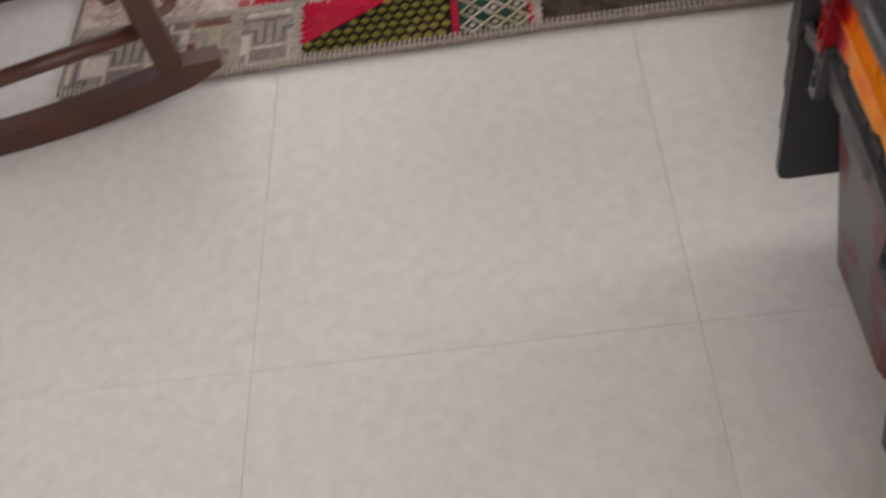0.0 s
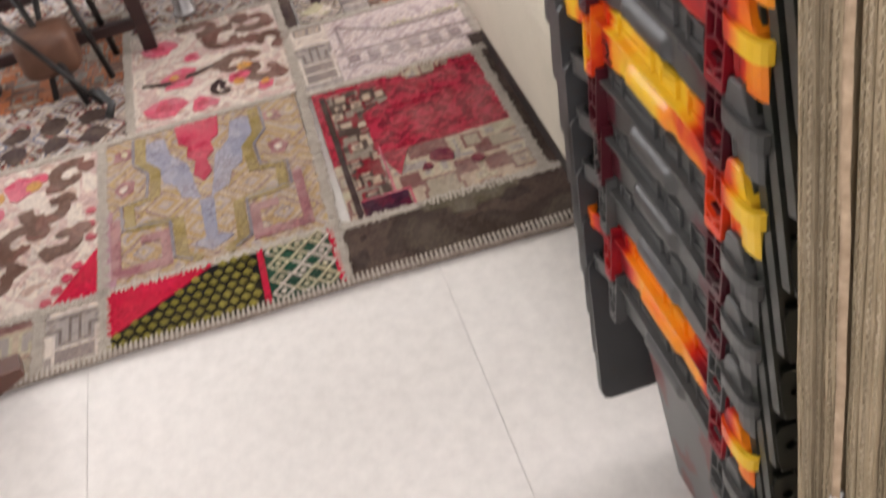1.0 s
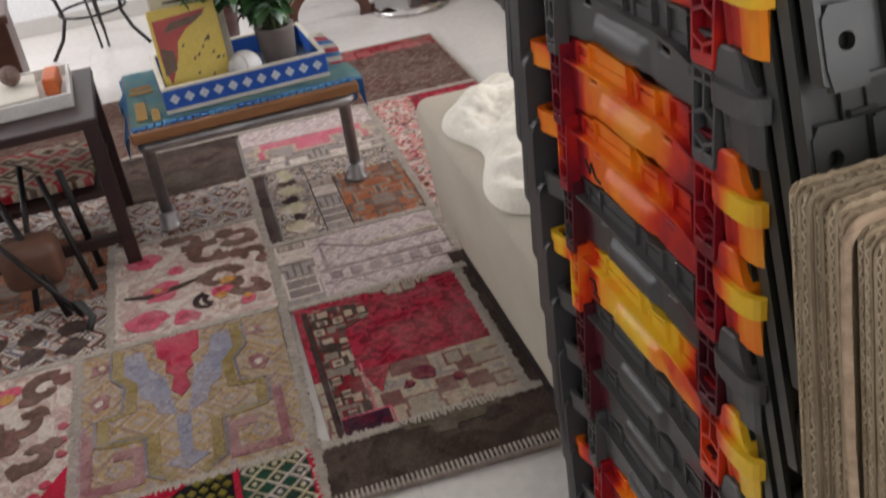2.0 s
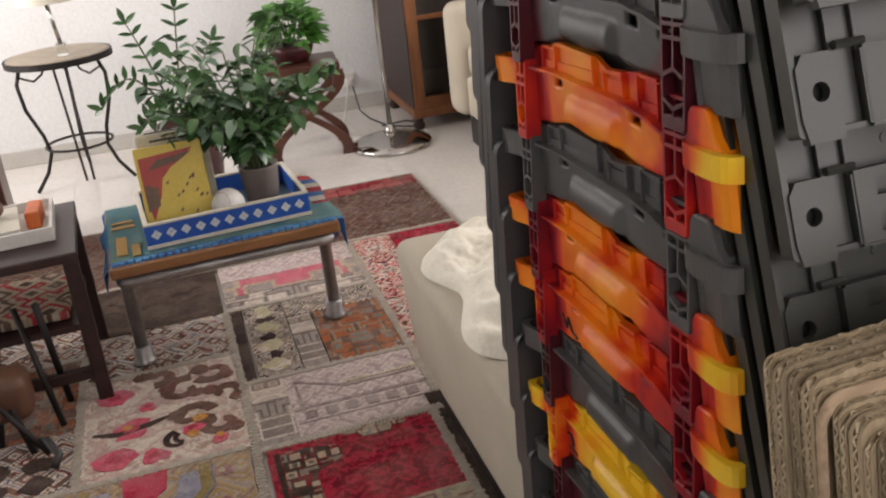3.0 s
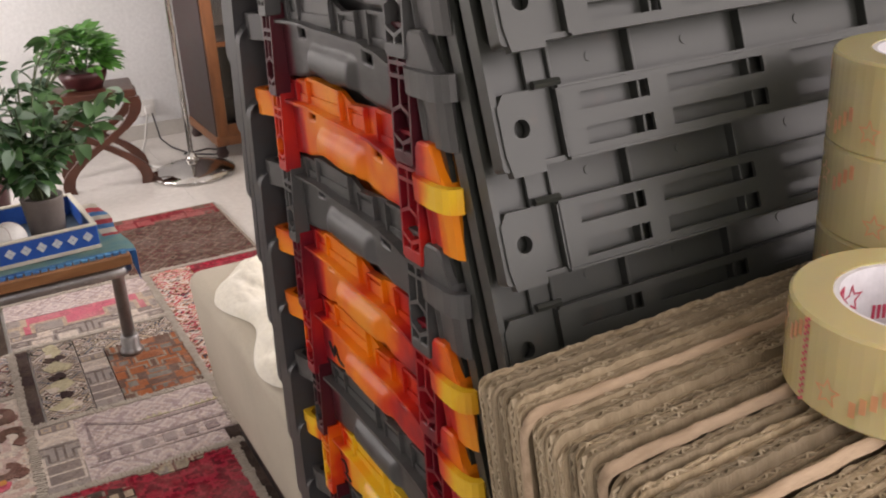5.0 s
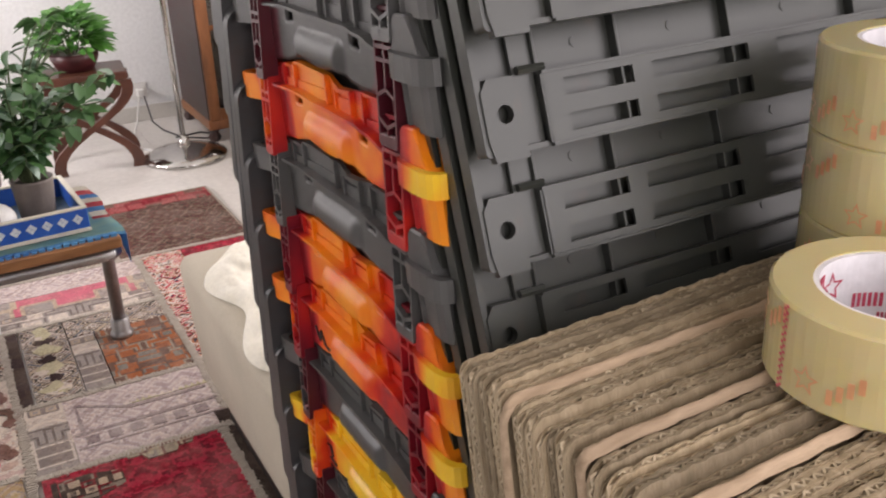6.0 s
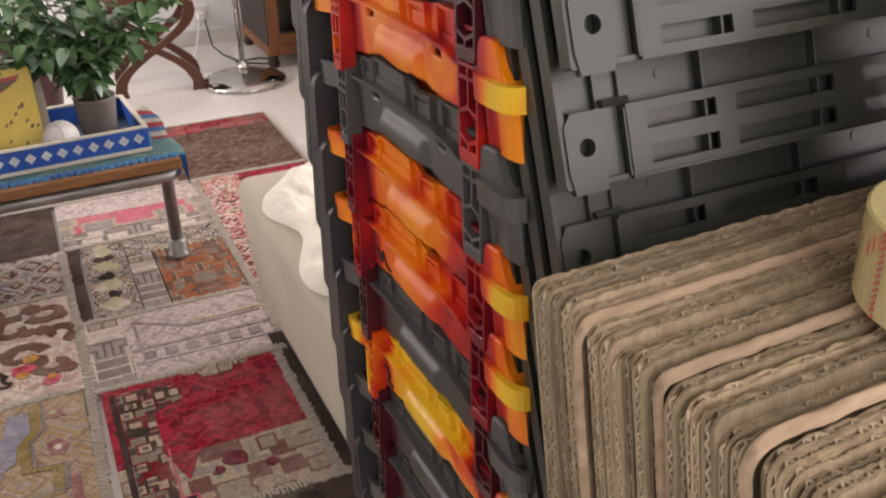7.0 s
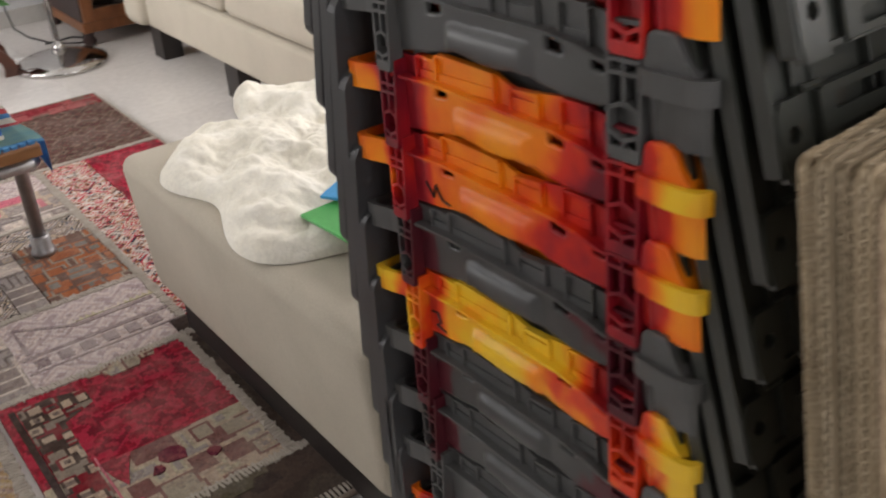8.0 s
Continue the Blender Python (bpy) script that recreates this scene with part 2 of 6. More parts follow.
M_ORANGEP = surf("orange_packet", (0.62, 0.10, 0.02), (0.74, 0.2, 0.05), 14, 0.5)
M_GREEN = surf("green_folder", (0.05, 0.36, 0.07), (0.09, 0.46, 0.12), 10, 0.35)
M_BLUEP = surf("blue_folder", (0.03, 0.30, 0.62), (0.06, 0.38, 0.70), 10, 0.35)
M_CORE = surf("white_paper_core", (0.74, 0.72, 0.74), (0.80, 0.78, 0.80), 30, 0.6)
M_PRINT = surf("red_print_ink", (0.55, 0.05, 0.10), (0.62, 0.08, 0.14), 40, 0.6)
M_FAINT = surf("faint_red_ink", (0.62, 0.25, 0.12), (0.70, 0.36, 0.18), 40, 0.4)
M_PLASTICW = surf("white_plastic", (0.70, 0.69, 0.66), (0.78, 0.77, 0.74), 10, 0.4)
M_CABLE = surf("black_cable", (0.02, 0.02, 0.02), (0.04, 0.04, 0.04), 20, 0.5)
M_STITCH = surf("seam_yarn", (0.38, 0.33, 0.28), (0.52, 0.46, 0.39), 50, 1.0, 0, 0.8, 300)
M_RUGEDGE = surf("rug_binding", (0.22, 0.17, 0.14), (0.36, 0.29, 0.24), 40, 1.0, 0, 0.8, 300)
M_INK = surf("black_marker", (0.015, 0.012, 0.012), (0.03, 0.02, 0.02), 30, 0.7)

# amber packing tape, many clear layers wound on one another
M_TAPE, nt_, bs_, co_ = fresh("amber_tape")
nt_.links.new(mixc(nt_, noise_tex(nt_, co_, 9, 3), (0.74, 0.62, 0.30), (0.84, 0.75, 0.44)), bs_.inputs["Base Color"])
bs_.inputs["Roughness"].default_value = 0.16
bs_.inputs["Subsurface Weight"].default_value = 0.65
bs_.inputs["Subsurface Radius"].default_value = (0.02, 0.015, 0.006)
bs_.inputs["Coat Weight"].default_value = 0.5
bs_.inputs["Alpha"].default_value = 0.66

# clear glass
M_GLASS, nt_, bs_, co_ = fresh("clear_glass")
bs_.inputs["Base Color"].default_value = (0.9, 0.93, 0.92, 1)
bs_.inputs["Transmission Weight"].default_value = 1.0
bs_.inputs["Roughness"].default_value = 0.03


# ---- mesh helpers ----
def part(name, bm, material, parent=None, label="", smooth=False):
    me = bpy.data.meshes.new(name)
    bmesh.ops.recalc_face_normals(bm, faces=bm.faces)
    bm.to_mesh(me)
    bm.free()
    if smooth:
        for p in me.polygons:
            p.use_smooth = True
    mats = material if isinstance(material, (list, tuple)) else [material]
    for m in mats:
        me.materials.append(m)
    ob = new(name, me)
    if parent:
        ob.parent = parent
    if label:
        ob["label"] = label
    return ob


def thing(name, label, category, group="", m=None, kind=""):
    ob = new(name)
    ob.empty_display_size = 0.05
    tagged(ob, label, category, group, kind)
    if m is not None:
        ob.matrix_world = m
    return ob


def add_box(bm, x0, x1, y0, y1, z0, z1, bevel=0.0, seg=2, m=None):
    vs = bmesh.ops.create_cube(bm, size=1.0)["verts"]
    for v in vs:
        v.co = Vector(((x0 + x1) / 2 + (x1 - x0) * v.co.x, (y0 + y1) / 2 + (y1 - y0) * v.co.y, (z0 + z1) / 2 + (z1 - z0) * v.co.z))
    if bevel:
        es = list({e for v in vs for e in v.link_edges})
        r = bmesh.ops.bevel(bm, geom=es, offset=bevel, segments=seg, affect="EDGES", profile=0.5)
        vs = list({v for f in r["faces"] for v in f.verts} | {v for v in vs if v.is_valid})
    if m is not None:
        bmesh.ops.transform(bm, matrix=m, verts=vs)
    return vs


def box_bm(*a, **k):
    bm = bmesh.new()
    add_box(bm, *a, **k)
    return bm


def add_tube(bm, pts, radii, n=8, cap=True):
    pts = [Vector(p) for p in pts]
    if isinstance(radii, (int, float)):
        radii = [radii] * len(pts)
    rings, side = [], None
    for i, p in enumerate(pts):
        d = (pts[min(i + 1, len(pts) - 1)] - pts[max(i - 1, 0)]).normalized()
        if side is None:
            side = d.cross(Vector((0, 0, 1)) if abs(d.z) < 0.9 else Vector((1, 0, 0))).normalized()
        side = (side - d * side.dot(d)).normalized()
        up = d.cross(side)
        rings.append([bm.verts.new(p + (side * math.cos(2 * math.pi * j / n) + up * math.sin(2 * math.pi * j / n)) * radii[i]) for j in range(n)])
    for a, b in zip(rings, rings[1:]):
        for j in range(n):
            bm.faces.new((a[j], a[(j + 1) % n], b[(j + 1) % n], b[j]))
    if cap:
        bm.faces.new(rings[0][::-1])
        bm.faces.new(rings[-1])


def tube_bm(pts, radii, n=8):
    bm = bmesh.new()
    add_tube(bm, pts, radii, n)
    return bm


def lathe_bm(profile, n=32, center=(0, 0, 0)):
    bm = bmesh.new()
    c = Vector(center)
    rings = []
    for r, z in profile:
        if r < 1e-6:
            rings.append([bm.verts.new(c + Vector((0, 0, z)))])
        else:
            rings.append([bm.verts.new(c + Vector((r * math.cos(2 * math.pi * j / n), r * math.sin(2 * math.pi * j / n), z))) for j in range(n)])
    for a, b in zip(rings, rings[1:]):
        for j in range(n):
            k = (j + 1) % n
            if len(a) == 1 and len(b) > 1:
                bm.faces.new((a[0], b[j], b[k]))
            elif len(b) == 1 and len(a) > 1:
                bm.faces.new((a[j], a[k], b[0]))
            elif len(a) > 1:
                bm.faces.new((a[j], a[k], b[k], b[j]))
    return bm


def add_prism(bm, outline, axis, lo, hi):
    """Extrude a 2D outline between lo and hi along an axis ('x': outline is y,z; 'y': x,z; 'z': x,y)."""
    def at(u, v, w):
        return {"x": (w, u, v), "y": (u, w, v), "z": (u, v, w)}[axis]
    a = [bm.verts.new(at(u, v, lo)) for u, v in outline]
    b = [bm.verts.new(at(u, v, hi)) for u, v in outline]
    n = len(a)
    for i in range(n):
        bm.faces.new((a[i], a[(i + 1) % n], b[(i + 1) % n], b[i]))
    bm.faces.new(a[::-1])
    bm.faces.new(b)


def prism_bm(outline, axis, lo, hi, bevel=0.0):
    bm = bmesh.new()
    add_prism(bm, outline, axis, lo, hi)
    if bevel:
        bmesh.ops.bevel(bm, geom=list(bm.edges), offset=bevel, segments=1, affect="EDGES")
    return bm

# ---- the room ----
def wall_with_opening(name, axis, at, lo, hi, depth, o0, o1, z0, z1, top=2.6):
    """A wall in the plane axis = at .. at + depth, from lo to hi, with one window opening through it."""
    bm = bmesh.new()
    for a0, a1, b0, b1 in ((lo, o0, 0, top), (o1, hi, 0, top), (o0, o1, 0, z0), (o0, o1, z1, top)):
        if axis == "x":
            add_box(bm, at, at + depth, a0, a1, b0, b1)
        else:
            add_box(bm, a0, a1, at, at + depth, b0, b1)
    return tagged(part(name, bm, M_WALL), kind="structure")


tagged(part("wall_north", box_bm(-2.6, 3.2, 3.55, 3.7, 0, 2.6), M_WALL), kind="structure")
wall_with_opening("wall_west", "x", -2.6, -2.6, 3.55, 0.18, 1.8, 3.3, 0.75, 2.35)
wall_with_opening("wall_south", "y", -2.6, -2.42, 3.2, 0.18, -0.60, 2.70, 0.98, 2.30)
wall_with_opening("wall_east", "x", 3.02, -2.42, 3.55, 0.18, 0.2, 1.8, 0.8, 2.3)
tagged(part("ceiling", box_bm(-2.6, 3.2, -2.6, 3.7, 2.6, 2.7), M_CEIL), kind="structure")
tagged(part("floor", box_bm(-2.6, 3.2, -2.6, 3.7, -0.12, -0.004), M_GROUT), kind="structure")
floor_ob = bpy.data.objects["floor"]
tagged(part("baseboard", box_bm(-2.42, 3.02, 3.535, 3.55, 0, 0.075, bevel=0.003), M_SKIRT), kind="structure")
for nm, a in (("window_1", (-2.55, -2.5, 1.8, 3.3, 0.75, 2.35)), ("window_3", (3.1, 3.15, 0.2, 1.8, 0.8, 2.3))):
    w = tagged(thing(nm, "white framed window with clear glass pane", "window"), kind="structure")
    x0, x1, y0, y1, z0, z1 = a
    bm = bmesh.new()
    for b in ((y0, y1, z0, z0 + 0.05), (y0, y1, z1 - 0.05, z1), (y0, y0 + 0.05, z0 + 0.05, z1 - 0.05), (y1 - 0.05, y1, z0 + 0.05, z1 - 0.05), ((y0 + y1) / 2 - 0.025, (y0 + y1) / 2 + 0.025, z0 + 0.05, z1 - 0.05)):
        add_box(bm, x0, x1, *b)
    part("window_frame", bm, M_PLASTICW, w)
w = tagged(thing("window_2", "white framed window with clear glass pane", "window"), kind="structure")
bm = bmesh.new()
for b in ((-0.60, 2.70, 0.98, 1.03), (-0.60, 2.70, 2.25, 2.3), (-0.60, -0.55, 1.03, 2.25), (2.65, 2.70, 1.03, 2.25), (0.475, 0.525, 1.03, 2.25), (1.575, 1.625, 1.03, 2.25)):
    add_box(bm, b[0], b[1], -2.55, -2.5, b[2], b[3])
part("window_frame", bm, M_PLASTICW, w)

# ---- stack of lidded crates ----
# Each crate: x runs along its length from the near short end, y across, z = 0 at the top of the corner lug.
CW0, CW1, CL, CH = -0.054, 0.346, 0.60, 0.385


def crate_body():
    bm = bmesh.new()
    def loop(z, inset, r=0.03):
        pts = []
        x0, x1, y0, y1 = 0.014 + inset, CL - 0.014 - inset, CW0 + 0.078 + inset, CW1 - 0.022 - inset
        for cx, cy, a0 in ((x1 - r, y1 - r, 0), (x0 + r, y1 - r, 90), (x0 + r, y0 + r, 180), (x1 - r, y0 + r, 270)):
            for k in range(4):
                a = radians(a0 + 30 * k)
                pts.append(bm.verts.new((cx + r * math.cos(a), cy + r * math.sin(a), z)))
        return pts
    loops = [loop(-0.03, 0), loop(-CH + 0.02, 0.034), loop(-CH, 0.046), loop(-CH + 0.004, 0.05), loop(-CH + 0.02, 0.037), loop(-0.03, 0.003)]
    for a, b in zip(loops, loops[1:]):
        for i in range(16):
            bm.faces.new((a[i], a[(i + 1) % 16], b[(i + 1) % 16], b[i]))
    bm.faces.new(loops[3])
    return bm


LEDGE = ((0.018, -0.0310), (0.052, -0.0275), (0.090, -0.0200), (0.110, -0.0165), (0.177, -0.0140), (0.240, -0.0105), (0.300, -0.0115))
PLATE_TOP = ((0.052, -0.006), (0.064, 0.001), (0.072, 0.002), (0.074, 0.005), (0.101, 0.0055), (0.124, 0.003), (0.154, 0.0015), (0.162, 0.004), (0.173, 0.009), (0.194, 0.0105), (0.233, 0.0125), (0.243, 0.0125), (0.245, 0.0075), (0.268, 0.0085), (0.271, 0.0045), (0.300, 0.006))
PLATE_EDGE = ((0.052, -0.056), (0.066, -0.061), (0.100, -0.0605), (0.114, -0.0585), (0.146, -0.0505), (0.160, -0.053), (0.178, -0.0535), (0.198, -0.049), (0.212, -0.047), (0.231, -0.0525), (0.262, -0.057), (0.300, -0.060))


def along(line, y):
    """Height of a moulded line at y, eased from knot to knot."""
    if y <= line[0][0]:
        return line[0][1]
    for (a, za), (b, zb) in zip(line, line[1:]):
        if y <= b:
            f = (y - a) / (b - a)
            f = f * f * (3 - 2 * f)
            return za + (zb - za) * f
    return line[-1][1]


def crate_rim():
    """The lip that runs across the end and the stepped, pocketed edge that stands above it."""
    bm = bmesh.new()
    prev = None
    for i in range(41):
        y = 0.018 + 0.284 * i / 40
        z = along(LEDGE, y)
        ring = [bm.verts.new(p) for p in ((-0.0065, y, z + 0.0006), (-0.0065, y, z - 0.0018), (0.012, y, z - 0.0024), (0.012, y, z + 0.0006))]
        if prev:
            for k in range(4):
                bm.faces.new((prev[k], prev[(k + 1) % 4], ring[(k + 1) % 4], ring[k]))
        else:
            bm.faces.new(ring)
        prev = ring
    bm.faces.new(prev[::-1])
    # back wall of the edge, and pockets stood up in front of it
    top = [(y, z) for y, z in PLATE_TOP]
    low = [(y, along(LEDGE, y)) for y in (0.300, 0.240, 0.177, 0.110, 0.090, 0.052)]
    add_prism(bm, top + low, "x", 0.0035, 0.0075)
    for y in (0.0535, 0.0735, 0.101, 0.124, 0.154, 0.172, 0.2435, 0.2695, 0.2985):
        add_box(bm, -0.0005, 0.005, y - 0.0009, y + 0.0009, along(LEDGE, y), along(PLATE_TOP, y - 0.001) - 0.001)
    for y0, y1, dz in ((0.074, 0.100, 0.0), (0.125, 0.153, 0.004), (0.173, 0.2425, 0.002), (0.2445, 0.269, 0.0)):
        n = 6
        pts = [(y0 + (y1 - y0) * i / n, min(along(PLATE_TOP, y0 + 0.003 + (y1 - y0 - 0.006) * i / n), along(PLATE_TOP, (y0 + y1) / 2) + 0.001)) for i in range(n + 1)]
        add_prism(bm, pts + [(y, z - 0.0026) for y, z in pts[::-1]], "x", 0.0005, 0.0045)
        add_box(bm, 0.0016, 0.0065, y0, y1, along(LEDGE, (y0 + y1) / 2), along(LEDGE, (y0 + y1) / 2) + 0.007 + dz)
    add_box(bm, CL - 0.018, CL, CW0 + 0.078, CW1 - 0.02, -0.034, 0.0, 0.002, 1)
    for y0, y1 in ((CW0 + 0.066, CW0 + 0.076), (CW1 - 0.022, CW1 - 0.008)):
        add_box(bm, 0.03, CL - 0.01, y0, y1, -0.040, -0.004, 0.002, 1)
    return bm


def crate_plate():
    """The moulded panel under the lip: a rounded grip swells out of it, small square holes, a wavy lower edge."""
    bm = bmesh.new()
    ny, nz = 62, 15
    holes = ((0.233, 0.247, 0, 4), (0.102, 0.115, 0, 5), (0.060, 0.071, 1, 5))
    def swell(y, z):
        side = min(max((y - 0.131) / 0.006, 0), 1) * min(max((0.226 - y) / 0.006, 0), 1)
        d = (z + 0.0425 + 0.03 * (0.175 - y)) / 0.0130
        return 0.0065 * side * math.sqrt(max(1 - d * d, 0))
    front, back = [], []
    for i in range(ny + 1):
        y = 0.052 + 0.248 * i / ny
        low, hi = along(PLATE_EDGE, y), along(LEDGE, y) - 0.0015
        front.append([])
        back.append([])
        for j in range(nz + 1):
            z = hi + (low - hi) * j / nz
            x = 0.0005 - swell(y, z)
            front[-1].append(bm.verts.new((x, y, z)))
            back[-1].append(bm.verts.new((x + 0.005, y, z)))
    solid = [[not any(a <= 0.052 + 0.248 * (i + 0.5) / ny <= b and c <= j < d for a, b, c, d in holes) for j in range(nz)] for i in range(ny)]
    for i in range(ny):
        for j in range(nz):
            if not solid[i][j]:
                continue
            bm.faces.new((front[i][j], front[i][j + 1], front[i + 1][j + 1], front[i + 1][j]))
            bm.faces.new((back[i][j], back[i + 1][j], back[i + 1][j + 1], back[i][j + 1]))
            for di, dj, a, b in ((-1, 0, (i, j), (i, j + 1)), (1, 0, (i + 1, j), (i + 1, j + 1)), (0, -1, (i, j), (i + 1, j)), (0, 1, (i, j + 1), (i + 1, j + 1))):
                p, q = i + di, j + dj
                if not (0 <= p < ny and 0 <= q < nz) or not solid[p][q]:
                    bm.faces.new((front[a[0]][a[1]], front[b[0]][b[1]], back[b[0]][b[1]], back[a[0]][a[1]]))
    bmesh.ops.delete(bm, geom=[v for v in bm.verts if not v.link_faces], context="VERTS")
    return bm


def crate_column(y0, y1, drop, out, taper):
    """Open-celled corner leg that narrows downwards: side rails, square, tall and six-sided cells, a solid tip."""
    bm = bmesh.new()
    t = 0.0026
    yc, w = (y0 + y1) / 2, (y1 - y0) / 2
    q = drop / 0.088
    def bar(p, r, th=t):
        (ya, za), (yb, zb) = p, r
        d = Vector((yb - ya, zb - za)).normalized() * (th / 2)
        add_prism(bm, [(ya - d.y, za + d.x), (yb - d.y, zb + d.x), (yb + d.y, zb - d.x), (ya + d.y, za - d.x)], "x", -0.006, 0.008)
    for s in (-1, 1):
        bar((yc + s * w, 0.002), (yc + s * w, -drop))
        bar((yc + s * w, -0.056 * q), (yc, -0.051 * q))
        bar((yc + s * w, -0.071 * q), (yc, -0.076 * q))
    for z in (0.001, -0.0235 * q, -0.032 * q):
        bar((yc - w, z), (yc + w, z))
    bar((yc, 0.001), (yc, -0.051 * q), 0.0022)
    bar((yc, -0.076 * q), (yc, -drop), 0.0022)
    add_box(bm, -0.006, 0.008, yc - w, yc + w, -drop - 0.002, -drop + 0.007, 0.0008, 1)
    add_box(bm, 0.0035, 0.008, yc - w, yc + w, -drop, 0.0)
    for v in bm.verts:
        v.co.x += v.co.z * 0.06 - out
        v.co.y = yc + (v.co.y - yc) * (1 + v.co.z * taper) + v.co.z * (0.03 if y0 < 0.1 else 0.0)
    return bm


def crate_lug():
    return prism_bm([(-0.024, -0.030), (-0.021, -0.022), (-0.014, -0.015), (-0.009, -0.004), (-0.006, 0.0), (0.011, 0.0), (0.0145, -0.004), (0.019, -0.030)], "x", -0.0125, 0.006, 0.0014)


def corner_strip(pts, shape, dx, dy):
    bm = bmesh.new()
    prev = None
    for p in pts:
        x, y = p[0], p[1]
        hi, lo = shape(p)
        ring = [bm.verts.new((x, y, hi)), bm.verts.new((x + (0.002 if len(p) > 2 else 0), y, lo)), bm.verts.new((x + dx, y + dy, lo)), bm.verts.new((x + dx, y + dy, hi))]
        if prev:
            for k in range(4):
                bm.faces.new((prev[k], prev[(k + 1) % 4], ring[(k + 1) % 4], ring[k]))
        else:
            bm.faces.new(ring)
        prev = ring
    bm.faces.new(prev[::-1])
    return bm


def crate_band():
    """Rounded corner band under the lug."""
    pts = [(-0.013, 0.021), (-0.0160, 0.014), (-0.0175, 0.004), (-0.0182, -0.010), (-0.0180, -0.020), (-0.0168, -0.027), (-0.0145, -0.032), (-0.011, -0.0348), (-0.007, -0.036)]
    bm = corner_strip(pts, lambda p: (-0.0225, -0.0385), 0.005, 0.004)
    bmesh.ops.bevel(bm, geom=[e for e in bm.edges if abs(e.verts[0].co.z - e.verts[1].co.z) < 1e-6 and len(e.link_faces) == 2 and e.calc_face_angle(0) > 1.2], offset=0.0012, segments=1, affect="EDGES")
    return bm


def crate_post():
    """Hollow corner below the band."""
    pts = [(-0.007, 0.019, -0.068), (-0.011, 0.010, -0.070), (-0.011, 0.009, -0.070), (-0.009, 0.007, -0.068), (-0.0095, -0.006, -0.070), (-0.0120, -0.008, -0.070), (-0.0125, -0.018, -0.070), (-0.0112, -0.0265, -0.070), (-0.0085, -0.0310, -0.070)]
    return corner_strip(pts, lambda p: (-0.0385, p[2]), 0.004, 0.003)


def crate_tip():
    """The end of the ledge where it turns round the far corner."""
    pts = [(-0.005, 0.300), (-0.007, 0.325), (-0.012, 0.345), (-0.012, 0.356), (-0.005, 0.362), (0.02, 0.364), (0.05, 0.362)]
    return corner_strip(pts, lambda p: (-0.008, -0.031), 0.006, -0.006)


# A lid in its own frame: u = x along the crate, v = z downwards from the hinge, thickness along y (outer face at y = 0, body behind).
LID_D = 0.285


def lid_plate(r, deep, low):
    """Sunken panel in a deep frame; r rounds the two free corners."""
    bm = bmesh.new()
    add_box(bm, 0.012, CL - 0.012, deep - 0.0026, deep, -low + 0.004, -0.006)
    pts, h = [], 0.017
    for (cx, cz), a0, r in (((CL - 0.008 - r, -low + r), 270, r), ((CL - 0.008 - h, -h), 0, h), ((0.008 + h, -h), 90, h), ((0.008 + r, -low + r), 180, r)):
        for k in range(5):
            a = radians(a0 + 22.5 * k)
            pts.append((cx + r * math.cos(a), cz + r * math.sin(a)))
    n = len(pts)
    cx, cz = CL / 2, -low / 2
    lo, li = [bm.verts.new((x, -0.001, z)) for x, z in pts], [bm.verts.new((x + (0.004 if x < cx else -0.004), -0.001, z + (0.003 if z < cz else -0.003))) for x, z in pts]
    ho, hi = [bm.verts.new((x, deep, z)) for x, z in pts], [bm.verts.new((v.co.x, deep, v.co.z)) for v in li]
    for i in range(n):
        j = (i + 1) % n
        for q in ((lo[i], lo[j], li[j], li[i]), (ho[i], hi[i], hi[j], ho[j]), (lo[i], ho[i], ho[j], lo[j]), (li[i], li[j], hi[j], hi[i])):
            bm.faces.new(q)
    return bm


SLOTS = ((0.064, 0.112), (0.126, 0.201), (0.225, 0.288), (0.312, 0.375), (0.399, 0.474), (0.488, 0.536))


